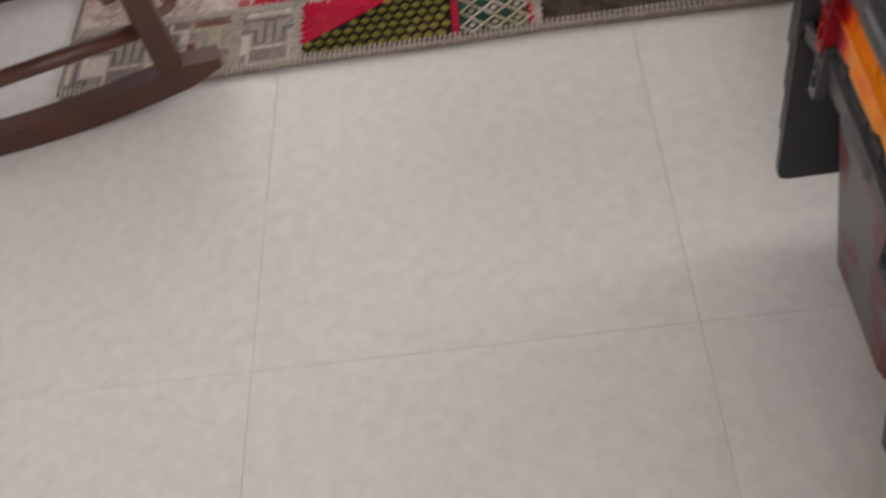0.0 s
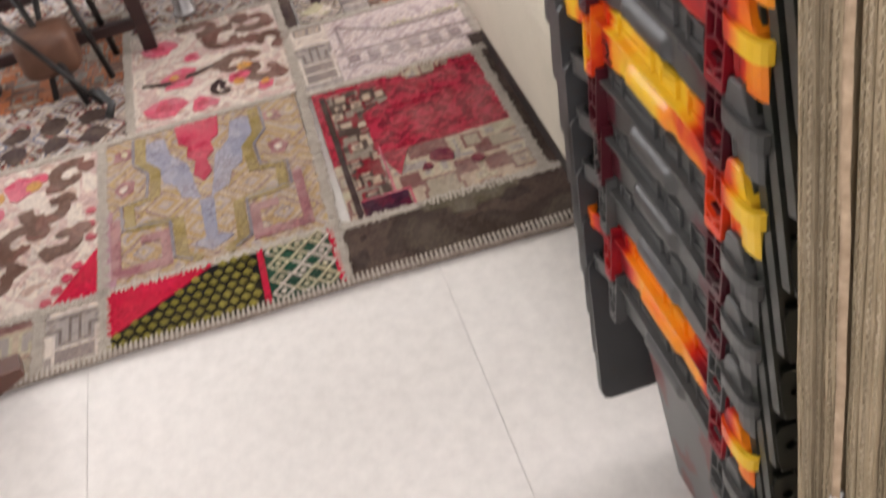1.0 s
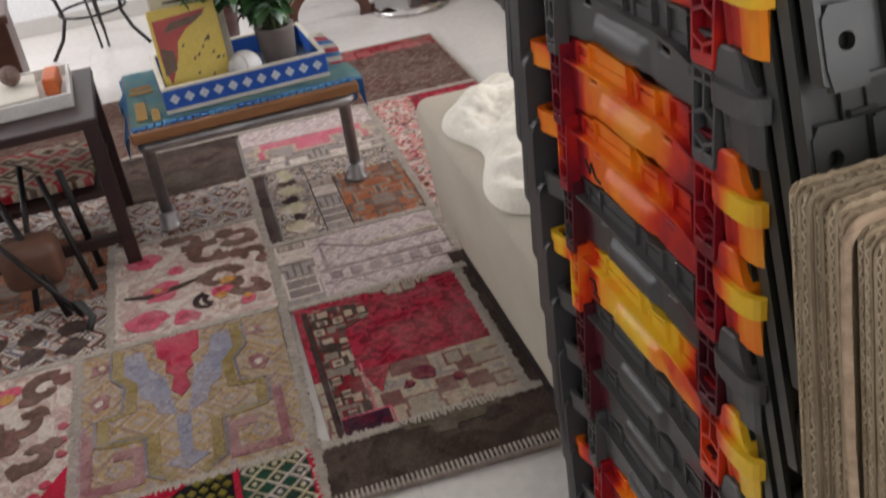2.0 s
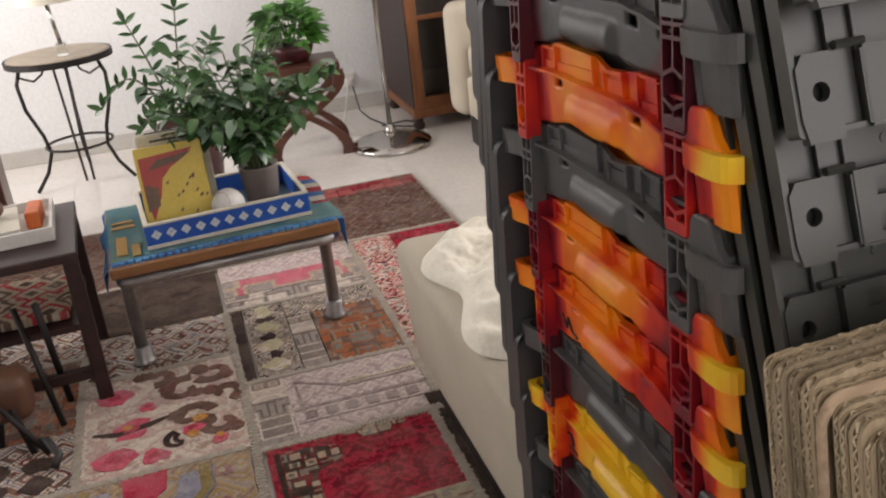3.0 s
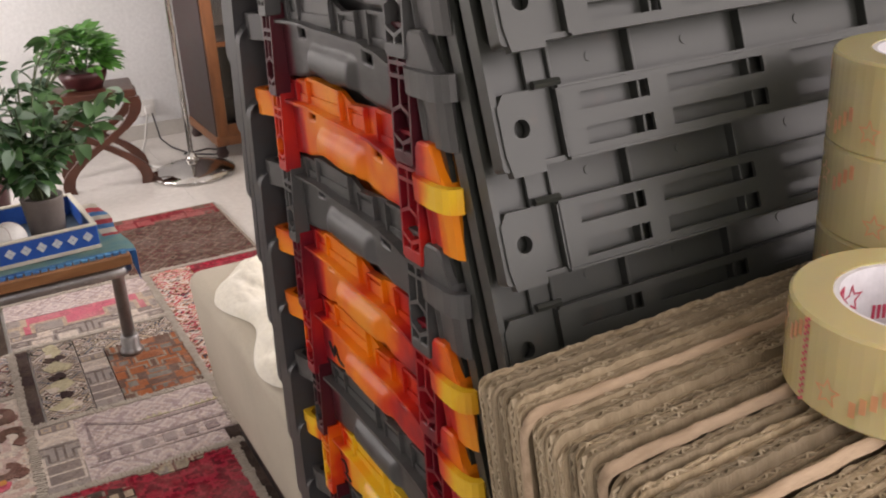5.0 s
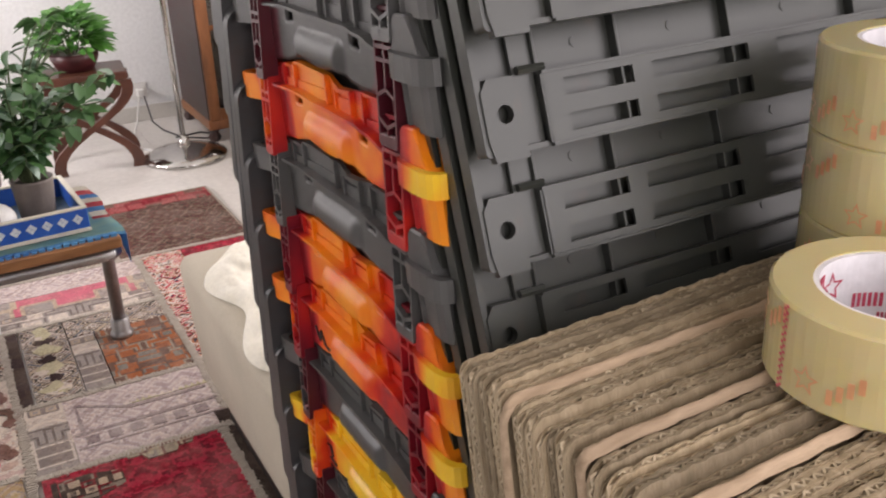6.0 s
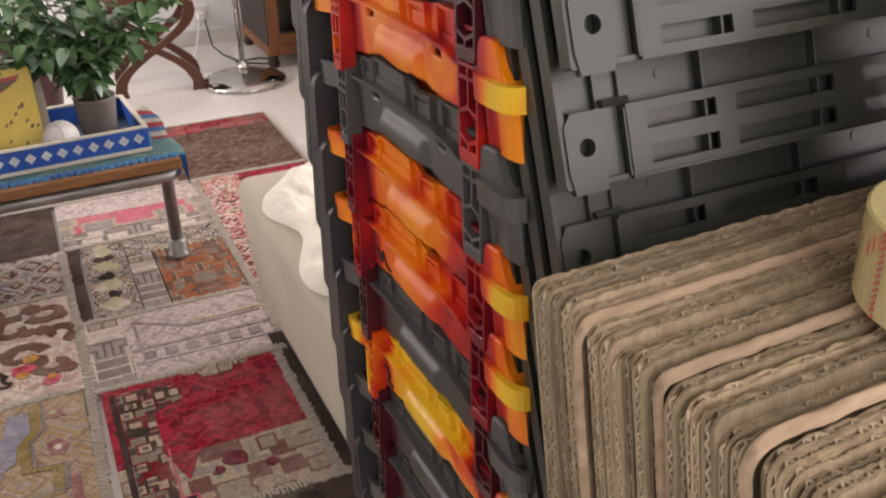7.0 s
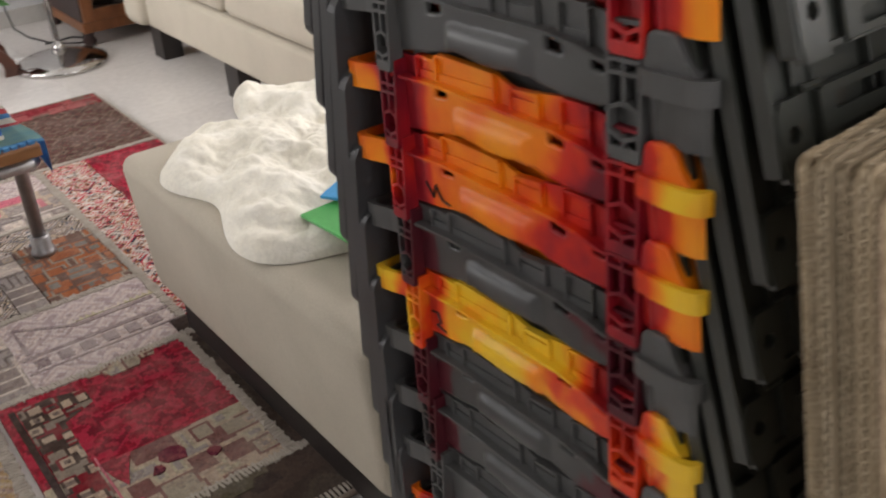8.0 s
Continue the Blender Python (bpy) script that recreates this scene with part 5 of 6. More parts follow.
part("yarn", bm, surf("brown_yarn", (0.16, 0.09, 0.07), (0.32, 0.24, 0.22), 60, 1.0, 0, 0.9, 200), yb, smooth=True)
cs = thing("storage_chest", "red brown wooden chest against the wall", "chest", m=pose(-0.86, 2.35, 0, 0, 0, 6))
part("body", box_bm(-0.22, 0.22, -0.18, 0.18, 0.0, 0.40, bevel=0.006), M_WOOD_RED, cs)
part("lid", box_bm(-0.23, 0.23, -0.19, 0.19, 0.40, 0.43, bevel=0.006), M_WOOD_RED, cs)
part("band", box_bm(-0.222, 0.222, -0.184, -0.18, 0.20, 0.23), M_WOOD_RED, cs)

# ---- folded metal stand on the rug ----
fs = thing("folding_stand", "folded black metal stand with leather straps on the rug", "stand", m=pose(-0.50, 0.98, 0.012))
for a, b, r in (((-0.10, 0.10, 0.30), (0.02, -0.12, 0.0), 0.009), ((-0.02, 0.14, 0.30), (-0.06, -0.06, 0.0), 0.008), ((0.08, 0.05, 0.30), (0.09, 0.10, 0.0), 0.009), ((-0.14, 0.0, 0.24), (0.06, -0.17, 0.02), 0.007), ((0.02, 0.10, 0.28), (0.08, -0.02, 0.0), 0.008)):
    part("bar", tube_bm([a, b], r, 8), M_IRON, fs, smooth=True)
part("strap", tube_bm([(0.02, -0.10, 0.02), (0.06, -0.16, 0.05), (0.085, -0.20, 0.03), (0.07, -0.22, 0.008)], 0.010, 8), M_CABLE, fs, smooth=True)
part("pouch", box_bm(-0.11, 0.03, -0.06, 0.05, 0.05, 0.17, bevel=0.03, seg=3), surf("brown_leather", (0.10, 0.045, 0.025), (0.17, 0.08, 0.05), 14, 0.5), fs, "brown leather pouch", smooth=True)

# ---- rocking chair ----
rc = thing("rocking_chair", "dark red wooden rocking chair beside the rug", "rocking chair", m=pose(-0.628, -0.040, 0, 0, 0, 11.5))
for yy in (0.0, 0.46):
    bm = bmesh.new()
    up, dn = [], []
    for k in range(15):
        x = 0.06 - 0.92 * k / 14
        z = 0.0 + 0.30 * (x + 0.34) ** 2
        up.append((x, z + 0.050 - (0.020 if k == 0 else 0)))
        dn.append((x, z + (0.012 if k == 0 else 0)))
    add_prism(bm, up + dn[::-1], "y", yy - 0.02, yy + 0.02)
    rk = part("rocker", bm, M_WOOD_RED, rc)
    part("leg", box_bm(-0.050, -0.006, yy - 0.018, yy + 0.018, 0.045, 0.40, bevel=0.005, m=Matrix.Rotation(radians(0), 4, "Y")), M_WOOD_RED, rc)
    part("leg", box_bm(-0.50, -0.46, yy - 0.018, yy + 0.018, 0.03, 0.40, bevel=0.005), M_WOOD_RED, rc)
    part("side_stretcher", tube_bm([(-0.030, yy + 0.01, 0.16), (-0.48, yy - 0.005, 0.14)], 0.015, 10), M_WOOD_RED, rc, smooth=True)
part("front_stretcher", tube_bm([(-0.030, 0.0, 0.21), (-0.030, 0.46, 0.21)], 0.013, 10), M_WOOD_RED, rc, smooth=True)
part("seat", box_bm(-0.52, -0.05, -0.03, 0.49, 0.395, 0.425, bevel=0.012, seg=3), M_WOOD_RED, rc)
for yy in (0.0, 0.46):
    part("back_post", tube_bm([(-0.48, yy, 0.42), (-0.56, yy, 0.75), (-0.66, yy, 1.0)], 0.017, 10), M_WOOD_RED, rc, smooth=True)
for z, x in ((0.55, -0.515), (0.75, -0.56), (0.95, -0.64)):
    part("back_slat", box_bm(x - 0.008, x + 0.008, 0.0, 0.46, z - 0.03, z + 0.03, bevel=0.003), M_WOOD_RED, rc)

# ---- cable beside the boxes ----
cb = thing("white_cable", "white cable looped at the side of the cardboard bundle", "cable")
part("cable", tube_bm([(0.250, -1.000, 0.640), (0.238, -1.006, 0.618), (0.235, -1.010, 0.598), (0.236, -1.022, 0.580), (0.242, -1.045, 0.572), (0.252, -1.06, 0.575)], 0.0035, 8), M_PLASTICW, cb, smooth=True)

# ---- patchwork rug ----
RZ0, RZ1 = 0.001, 0.012
RED, DRED, CREAM_, BEIGE, TAN, GREYC, BLUEG, NAVY, BROWN, DBROWN, PINK, GREENC, OLIVE, BLACKC, RUST = (
    (0.50, 0.022, 0.045), (0.20, 0.014, 0.022), (0.62, 0.54, 0.47), (0.46, 0.36, 0.27), (0.40, 0.27, 0.14), (0.32, 0.28, 0.26), (0.27, 0.27, 0.34), (0.035, 0.03, 0.055), (0.15, 0.085, 0.065), (0.065, 0.042, 0.034), (0.58, 0.15, 0.20), (0.02, 0.075, 0.045), (0.20, 0.17, 0.03), (0.012, 0.012, 0.012), (0.36, 0.12, 0.05))
C_GREY = carpet("carpet_grey", [GREYC, BEIGE, (0.22, 0.18, 0.17), CREAM_, GREYC, (0.16, 0.13, 0.12)], 17, "chebychev")
C_CREAM = carpet("carpet_cream", [CREAM_, (0.66, 0.58, 0.50), (0.55, 0.40, 0.36), CREAM_, (0.50, 0.36, 0.30)], 14, "noise", 0.3)
C_BEIGE = carpet("carpet_beige", [TAN, BEIGE, (0.30, 0.20, 0.17), (0.42, 0.30, 0.14), BEIGE, (0.36, 0.30, 0.28), TAN], 12, "manhattan", 0.35)
C_RED = carpet("carpet_red", [(0.36, 0.016, 0.036), (0.24, 0.012, 0.026), (0.42, 0.026, 0.055), (0.18, 0.014, 0.026), (0.35, 0.03, 0.05)], 24, "noise", 0.5, (0.46, 0.20, 0.19))
C_REDG = carpet("carpet_grey_floral", [GREYC, BEIGE, (0.34, 0.29, 0.22), (0.20, 0.09, 0.08), BEIGE, (0.44, 0.39, 0.28)], 19, "chebychev")
C_BORDER = carpet("carpet_dark_border", [DBROWN, (0.18, 0.14, 0.12), BEIGE, DBROWN, DRED, (0.25, 0.21, 0.17)], 30, "chebychev", 0.25)
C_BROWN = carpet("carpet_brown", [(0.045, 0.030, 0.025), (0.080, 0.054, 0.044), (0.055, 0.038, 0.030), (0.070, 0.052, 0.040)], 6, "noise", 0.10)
C_PALE = carpet("carpet_pale_pink", [(0.52, 0.42, 0.40), (0.58, 0.50, 0.48), (0.42, 0.33, 0.33), (0.60, 0.52, 0.50)], 15, "manhattan", 0.3)
C_NAVY = carpet("carpet_navy", [NAVY, CREAM_, BROWN, CREAM_, (0.12, 0.15, 0.22), BEIGE, CREAM_, DRED, (0.14, 0.10, 0.05)], 15, "manhattan", 0.25)
C_MULTI = carpet("carpet_black_cream", [CREAM_, BLACKC, BEIGE, (0.10, 0.11, 0.14), CREAM_, BROWN], 17, "manhattan", 0.2)
C_RUST = carpet("carpet_rust", [RUST, (0.26, 0.09, 0.05), (0.20, 0.19, 0.17), RUST, BROWN, (0.30, 0.25, 0.20)], 24, "chebychev", 0.25)
C_STRIPE = carpet("carpet_pink_stripe", [PINK, (0.45, 0.06, 0.10), GREYC, BEIGE, PINK], 10, "chebychev", 0.3)
C_FAR = carpet("carpet_far_brown", [DBROWN, BROWN, (0.20, 0.14, 0.11), DBROWN, (0.16, 0.06, 0.055)], 20, "manhattan", 0.2)
C_FARR = carpet("carpet_far_red", [(0.26, 0.03, 0.04), BROWN, (0.33, 0.08, 0.08), DRED], 18, "chebychev", 0.2)
C_WHITER = carpet("carpet_white_red_border", [CREAM_, (0.60, 0.52, 0.48), RED, CREAM_, NAVY, RUST], 26, "manhattan", 0.15)
C_GREENM = carpet("carpet_green", [GREENC, (0.015, 0.055, 0.035)], 8, "noise", 0.05)
C_BLACKM = carpet("carpet_black", [BLACKC, (0.02, 0.018, 0.01)], 8, "noise", 0.03)
C_OLIVE = carpet("carpet_olive", [OLIVE, (0.26, 0.22, 0.045)], 8, "noise", 0.05)
C_SCARLET = carpet("carpet_scarlet", [(0.55, 0.012, 0.05), (0.48, 0.012, 0.04)], 8, "noise", 0.05)
C_MOTIF_BROWN = carpet("motif_brown", [BROWN, (0.20, 0.10, 0.08)], 12, "noise", 0.25)
C_MOTIF_PINK = carpet("motif_pink", [(0.62, 0.10, 0.16), PINK], 12, "noise", 0.2)
C_MOTIF_RED = carpet("motif_red", [(0.42, 0.03, 0.07), (0.50, 0.06, 0.10)], 12, "noise", 0.3)
C_MOTIF_BLUE = carpet("motif_blue_grey", [BLUEG, (0.32, 0.31, 0.37)], 12, "noise", 0.3)
C_MOTIF_BLACK = carpet("motif_black", [(0.05, 0.03, 0.03), DBROWN], 12, "noise", 0.15)
C_MOTIF_ORANGE = carpet("motif_orange", [(0.60, 0.25, 0.05), (0.55, 0.3, 0.1)], 12, "noise", 0.15)
C_MOTIF_CREAM = carpet("motif_cream", [(0.50, 0.45, 0.30), CREAM_], 12, "noise", 0.15)

rug = thing("patchwork_rug", "worn patchwork rug of red, cream and brown carpet pieces", "rug", m=pose(0, 0, 0))
PATCHES = (
    (-0.90, -0.665, 0.0, 0.155, C_GREY), (-0.665, -0.56, 0.0, 0.155, C_REDG), (-0.56, -0.447, 0.0, 0.155, C_GREY),
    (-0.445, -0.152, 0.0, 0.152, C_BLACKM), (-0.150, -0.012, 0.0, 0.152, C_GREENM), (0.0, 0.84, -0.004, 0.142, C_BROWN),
    (-0.90, -0.46, 0.158, 0.665, C_CREAM), (-0.455, -0.005, 0.155, 0.660, C_BEIGE),
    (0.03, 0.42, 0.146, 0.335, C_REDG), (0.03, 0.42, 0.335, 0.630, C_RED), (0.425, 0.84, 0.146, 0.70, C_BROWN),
    (-0.90, -0.385, 0.67, 0.92, C_NAVY), (-0.90, -0.385, 0.92, 1.30, C_RUST), (-0.38, 0.01, 0.666, 1.135, C_CREAM),
    (0.025, 0.115, 0.638, 0.945, C_GREY), (0.115, 0.455, 0.638, 0.945, C_PALE), (0.46, 0.84, 0.705, 1.25, C_WHITER),
    (0.06, 0.175, 0.955, 1.40, C_MULTI), (0.178, 0.245, 0.955, 1.28, C_GREY), (0.248, 0.455, 0.955, 1.28, C_RUST), (0.178, 0.455, 1.283, 1.40, C_MULTI),
    (0.015, 0.055, 0.955, 1.40, C_MOTIF_BLACK),
    (-0.90, -0.385, 1.305, 1.75, C_NAVY), (-0.38, 0.01, 1.14, 1.40, C_NAVY), (-0.38, 0.01, 1.405, 1.75, C_BROWN),
    (0.02, 0.455, 1.405, 1.50, C_GREY), (0.02, 0.455, 1.502, 1.62, C_STRIPE), (0.02, 0.455, 1.622, 1.75, C_PALE), (0.46, 0.60, 1.255, 1.75, C_WHITER), (0.602, 0.84, 1.255, 1.75, C_RED),
    (-0.90, -0.2, 1.76, 2.33, C_FAR), (-0.195, 0.40, 1.76, 2.33, C_BROWN), (0.405, 0.84, 1.76, 2.22, C_FAR), (0.405, 0.84, 2.223, 2.33, C_FARR),
)
for x0, x1, y0, y1, m in PATCHES:
    cx, cy = (x0 + x1) / 2, (y0 + y1) / 2
    bm = bmesh.new()
    nx, ny = max(2, int((x1 - x0) / 0.06)), max(2, int((y1 - y0) / 0.06))
    g = [[bm.verts.new((x0 - cx + (x1 - x0) * i / nx, y0 - cy + (y1 - y0) * j / ny, RZ1 + 0.0012 * noise.noise(Vector((x0 + i * 0.3, y0 + j * 0.3, 0))))) for j in range(ny + 1)] for i in range(nx + 1)]
    for i in range(nx):
        for j in range(ny):
            bm.faces.new((g[i][j], g[i + 1][j], g[i + 1][j + 1], g[i][j + 1]))
    rimv = [g[i][0] for i in range(nx)] + [g[nx][j] for j in range(ny)] + [g[i][ny] for i in range(nx, 0, -1)] + [g[0][j] for j in range(ny, 0, -1)]
    low = [bm.verts.new((v.co.x, v.co.y, RZ0)) for v in rimv]
    for i in range(len(rimv)):
        bm.faces.new((rimv[i], rimv[(i + 1) % len(rimv)], low[(i + 1) % len(rimv)], low[i]))
    p = part("patch", bm, m, rug)
    p.matrix_basis = pose(cx, cy, 0)


def motif(name, polys, m, lift=0.0):
    for i, poly in enumerate(polys):
        bm = bmesh.new()
        add_prism(bm, poly, "z", RZ1 - 0.002, RZ1 + 0.0014 + lift + 0.00007 * i)
        part(name, bm, m, rug)


def band(pts, w):
    """A ribbon of width w along a line, as one outline."""
    lft, rgt = [], []
    for i, p in enumerate(pts):
        a, b = pts[max(i - 1, 0)], pts[min(i + 1, len(pts) - 1)]
        dx, dy = b[0] - a[0], b[1] - a[1]
        n = math.hypot(dx, dy) or 1
        ww = w[i] if isinstance(w, (list, tuple)) else w
        lft.append((p[0] - dy / n * ww / 2, p[1] + dx / n * ww / 2))
        rgt.append((p[0] + dy / n * ww / 2, p[1] - dx / n * ww / 2))
    return lft + rgt[::-1]


def blob(cx, cy, r, n=10, wob=0.25, seed=0, sy=1.0):
    q = random.Random(seed)
    return [(cx + r * math.cos(2 * math.pi * k / n) * (1 + q.uniform(-wob, wob)), cy + sy * r * math.sin(2 * math.pi * k / n) * (1 + q.uniform(-wob, wob))) for k in range(n)]


def curl(cx, cy, r, a0, turn, w, n=12):
    pts = []
    for k in range(n):
        t = k / (n - 1)
        a, rr = a0 + turn * t, r * (1 - 0.72 * t)
        pts.append((cx + rr * math.cos(a), cy + rr * math.sin(a)))
    return band(pts, [w * (1 - 0.4 * k / (n - 1)) for k in range(n)])


# olive lozenges on the black piece, scarlet corner, green lattice
polys = []
for i in range(15):
    for j in range(7):
        u, v = -0.438 + 0.0215 * i + (0.0107 if j % 2 else 0), 0.010 + 0.0215 * j
        if u < -0.165 and (u + 0.445) * 0.55 > v - 0.028 and v < 0.148:
            polys.append([(u - 0.009, v), (u, v + 0.0085), (u + 0.009, v), (u, v - 0.0085)])
motif("olive_figure", polys, C_OLIVE)
motif("scarlet_corner", [[(-0.445, 0.03), (-0.445, 0.152), (-0.235, 0.152), (-0.30, 0.11), (-0.39, 0.06)]], C_SCARLET, 0.001)
motif("scarlet_edge", [[(-0.158, 0.0), (-0.146, 0.0), (-0.146, 0.152), (-0.158, 0.152)], [(-0.020, 0.0), (-0.008, 0.0), (-0.008, 0.152), (-0.020, 0.152)]], C_SCARLET, 0.001)
polys = []
for i in range(3):
    for j in range(4):
        u, v = -0.122 + 0.042 * i, 0.020 + 0.038 * j
        for s in (1, -1):
            polys.append(band([(u - 0.020, v), (u, v + 0.018 * s)], 0.0045))
            polys.append(band([(u, v + 0.018 * s), (u + 0.020, v)], 0.0045))
        polys.append([(u - 0.006, v), (u, v + 0.006), (u + 0.006, v), (u, v - 0.006)])
motif("lattice", polys, C_MOTIF_CREAM)
# beige piece: blue grey vase figure, dark red heart and hooked corners
C0 = -0.235
sym = lambda poly: [poly, [(2 * C0 - x, y) for x, y in poly][::-1]]
blue = [[(C0 - 0.012, 0.233), (C0 + 0.012, 0.233), (C0 + 0.015, 0.358), (C0 - 0.015, 0.358)], [(C0 - 0.045, 0.22), (C0, 0.19), (C0 + 0.045, 0.22), (C0 + 0.02, 0.232), (C0 - 0.02, 0.232)]]
for p in ([(C0 + 0.01, 0.36), (C0 + 0.05, 0.385), (C0 + 0.06, 0.43), (C0 + 0.085, 0.45), (C0 + 0.09, 0.50), (C0 + 0.12, 0.52), (C0 + 0.125, 0.62), (C0 + 0.075, 0.62), (C0 + 0.065, 0.55), (C0 + 0.03, 0.50), (C0 + 0.02, 0.42)],):
    blue += sym(p)
motif("blue_figure", blue, C_MOTIF_BLUE)
motif("red_figure", [[(C0 - 0.05, 0.655), (C0 - 0.045, 0.58), (C0 - 0.025, 0.56), (C0 - 0.03, 0.52), (C0 - 0.012, 0.50), (C0 - 0.02, 0.45), (C0, 0.42), (C0 + 0.02, 0.45), (C0 + 0.012, 0.50), (C0 + 0.03, 0.52), (C0 + 0.025, 0.56), (C0 + 0.045, 0.58), (C0 + 0.05, 0.655)]], C_MOTIF_RED, 0.001)
hooks = sym([(C0 + 0.08, 0.185), (C0 + 0.20, 0.185), (C0 + 0.20, 0.37), (C0 + 0.18, 0.37), (C0 + 0.18, 0.21), (C0 + 0.10, 0.21), (C0 + 0.10, 0.27), (C0 + 0.14, 0.27), (C0 + 0.14, 0.295), (C0 + 0.08, 0.295)])
hooks += sym([(C0 + 0.15, 0.45), (C0 + 0.175, 0.44), (C0 + 0.19, 0.47), (C0 + 0.17, 0.50), (C0 + 0.145, 0.49)]) + sym([(C0 + 0.15, 0.58), (C0 + 0.19, 0.575), (C0 + 0.185, 0.61), (C0 + 0.15, 0.615)])
C_MAUVE = carpet("motif_faded_plum", [(0.30, 0.13, 0.14), (0.36, 0.19, 0.19)], 14, "noise", 0.4)
C_GOLD = carpet("motif_old_gold", [(0.27, 0.20, 0.075), (0.33, 0.25, 0.11)], 14, "noise", 0.3)
C_SLATE = carpet("motif_slate", [(0.20, 0.19, 0.22), (0.27, 0.25, 0.27)], 14, "noise", 0.3)
motif("hooked_corner", hooks, C_MAUVE)
for sg in (-1, 1):
    step = [(C0 + sg * a, b) for a, b in ((0.025, 0.175), (0.060, 0.20), (0.062, 0.315), (0.118, 0.325), (0.158, 0.325), (0.160, 0.405), (0.105, 0.415), (0.100, 0.50), (0.130, 0.545), (0.128, 0.64))]
    motif("gold_scroll", [band(step, 0.024)], C_GOLD, 0.0006)
    motif("slate_line", [band([(x + sg * 0.017, y + 0.004) for x, y in step], 0.006)], C_SLATE, 0.0009)
    motif("white_spot", [blob(C0 + sg * 0.165, 0.595, 0.009, 6, 0.4, 71), blob(C0 + sg * 0.168, 0.468, 0.010, 6, 0.4, 72)], C_MOTIF_CREAM, 0.0016)
motif("side_band", [[(-0.455, 0.155), (-0.425, 0.155), (-0.430, 0.40), (-0.455, 0.42)]], carpet("motif_mauve", [(0.36, 0.20, 0.24), (0.42, 0.27, 0.29)], 12, "noise", 0.3))
# red piece: dark framed border down one side
motif("dark_frame", [[(0.045, 0.150), (0.058, 0.150), (0.058, 0.600), (0.045, 0.600)]], C_MOTIF_BLACK, 0.001)
motif("patterned_strip", [[(0.060, 0.20), (0.125, 0.20), (0.125, 0.60), (0.060, 0.60)], [(0.125, 0.50), (0.19, 0.53), (0.19, 0.58), (0.125, 0.60)]], C_BORDER)
motif("plum_corner", [[(0.060, 0.152), (0.155, 0.152), (0.155, 0.20), (0.060, 0.20)]], carpet("motif_plum", [(0.10, 0.012, 0.03), (0.05, 0.012, 0.03)], 30, "noise", 0.1), 0.001)
motif("red_line", [[(0.130, 0.20), (0.134, 0.20), (0.134, 0.36), (0.130, 0.36)], [(0.06, 0.20), (0.16, 0.20), (0.16, 0.204), (0.06, 0.204)], [(0.158, 0.15), (0.162, 0.15), (0.162, 0.204), (0.158, 0.204)]], C_MOTIF_PINK, 0.001)
motif("red_tongue", [[(0.13, 0.335), (0.19, 0.335), (0.17, 0.29), (0.155, 0.25), (0.14, 0.29)]], C_RED, 0.001)
motif("beige_cap", [[(0.20, 0.632), (0.36, 0.632), (0.35, 0.605), (0.32, 0.605), (0.31, 0.585), (0.25, 0.588), (0.24, 0.61), (0.21, 0.612)]], C_REDG, 0.001)
motif("plum_flower", [blob(0.25, 0.275, 0.026, 8, 0.3, 4), blob(0.21, 0.25, 0.012, 7, 0.3, 5), blob(0.31, 0.235, 0.013, 7, 0.3, 6)], carpet("motif_wine", [(0.16, 0.03, 0.05), (0.22, 0.06, 0.07)], 30, "noise", 0.2), 0.001)
motif("olive_cloud", [[(0.16, 0.148), (0.36, 0.148), (0.36, 0.12), (0.33, 0.12), (0.32, 0.10), (0.27, 0.10), (0.26, 0.085), (0.22, 0.09), (0.215, 0.115), (0.17, 0.12)]], carpet("motif_dim_olive", [(0.10, 0.085, 0.055), (0.13, 0.11, 0.08)], 14, "noise", 0.2))
# cream floral pieces
br, pk_, rd, blk, org = [], [], [], [], []
for cx, cy, r, a0, tn in ((-0.12, 0.86, 0.055, 0.2, 5.0), (-0.05, 0.80, 0.05, 2.4, 5.2), (-0.13, 1.0, 0.06, 1.2, 5.4), (-0.05, 1.06, 0.05, 3.6, 4.8), (-0.19, 1.09, 0.04, 4.4, 5.0), (-0.03, 0.94, 0.045, 5.2, 5.0)):
    br.append(curl(cx, cy, r, a0, tn, 0.034))
    br.append(blob(cx - 0.035, cy + 0.02, 0.024, 8, 0.4, int(cx * 700)))
    br.append(blob(cx + 0.03, cy - 0.03, 0.020, 7, 0.35, int(cx * 1000)))
for cx, cy, r in ((-0.30, 1.03, 0.040), (-0.26, 0.86, 0.045), (-0.30, 0.74, 0.045), (-0.12, 0.80, 0.026), (-0.06, 0.73, 0.022), (-0.21, 0.72, 0.03), (-0.22, 0.95, 0.02)):
    pk_.append(blob(cx, cy, r, 11, 0.3, int(cx * 3000)))
    rd.append(blob(cx, cy + 0.004, r * 0.45, 8, 0.3, int(cx * 5000)))
blk += [band([(-0.35, 0.87), (-0.29, 0.85), (-0.22, 0.865), (-0.17, 0.885)], [0.010, 0.022, 0.022, 0.008]), curl(-0.15, 0.76, 0.045, 1.8, 3.2, 0.018), curl(-0.14, 0.765, 0.03, 2.0, 2.4, 0.014)]
org += [blob(-0.12, 0.775, 0.016, 7, 0.2, 1), blob(-0.10, 0.84, 0.018, 7, 0.2, 2), blob(-0.06, 0.745, 0.012, 7, 0.2, 3), blob(-0.27, 0.87, 0.012, 7, 0.2, 9)]
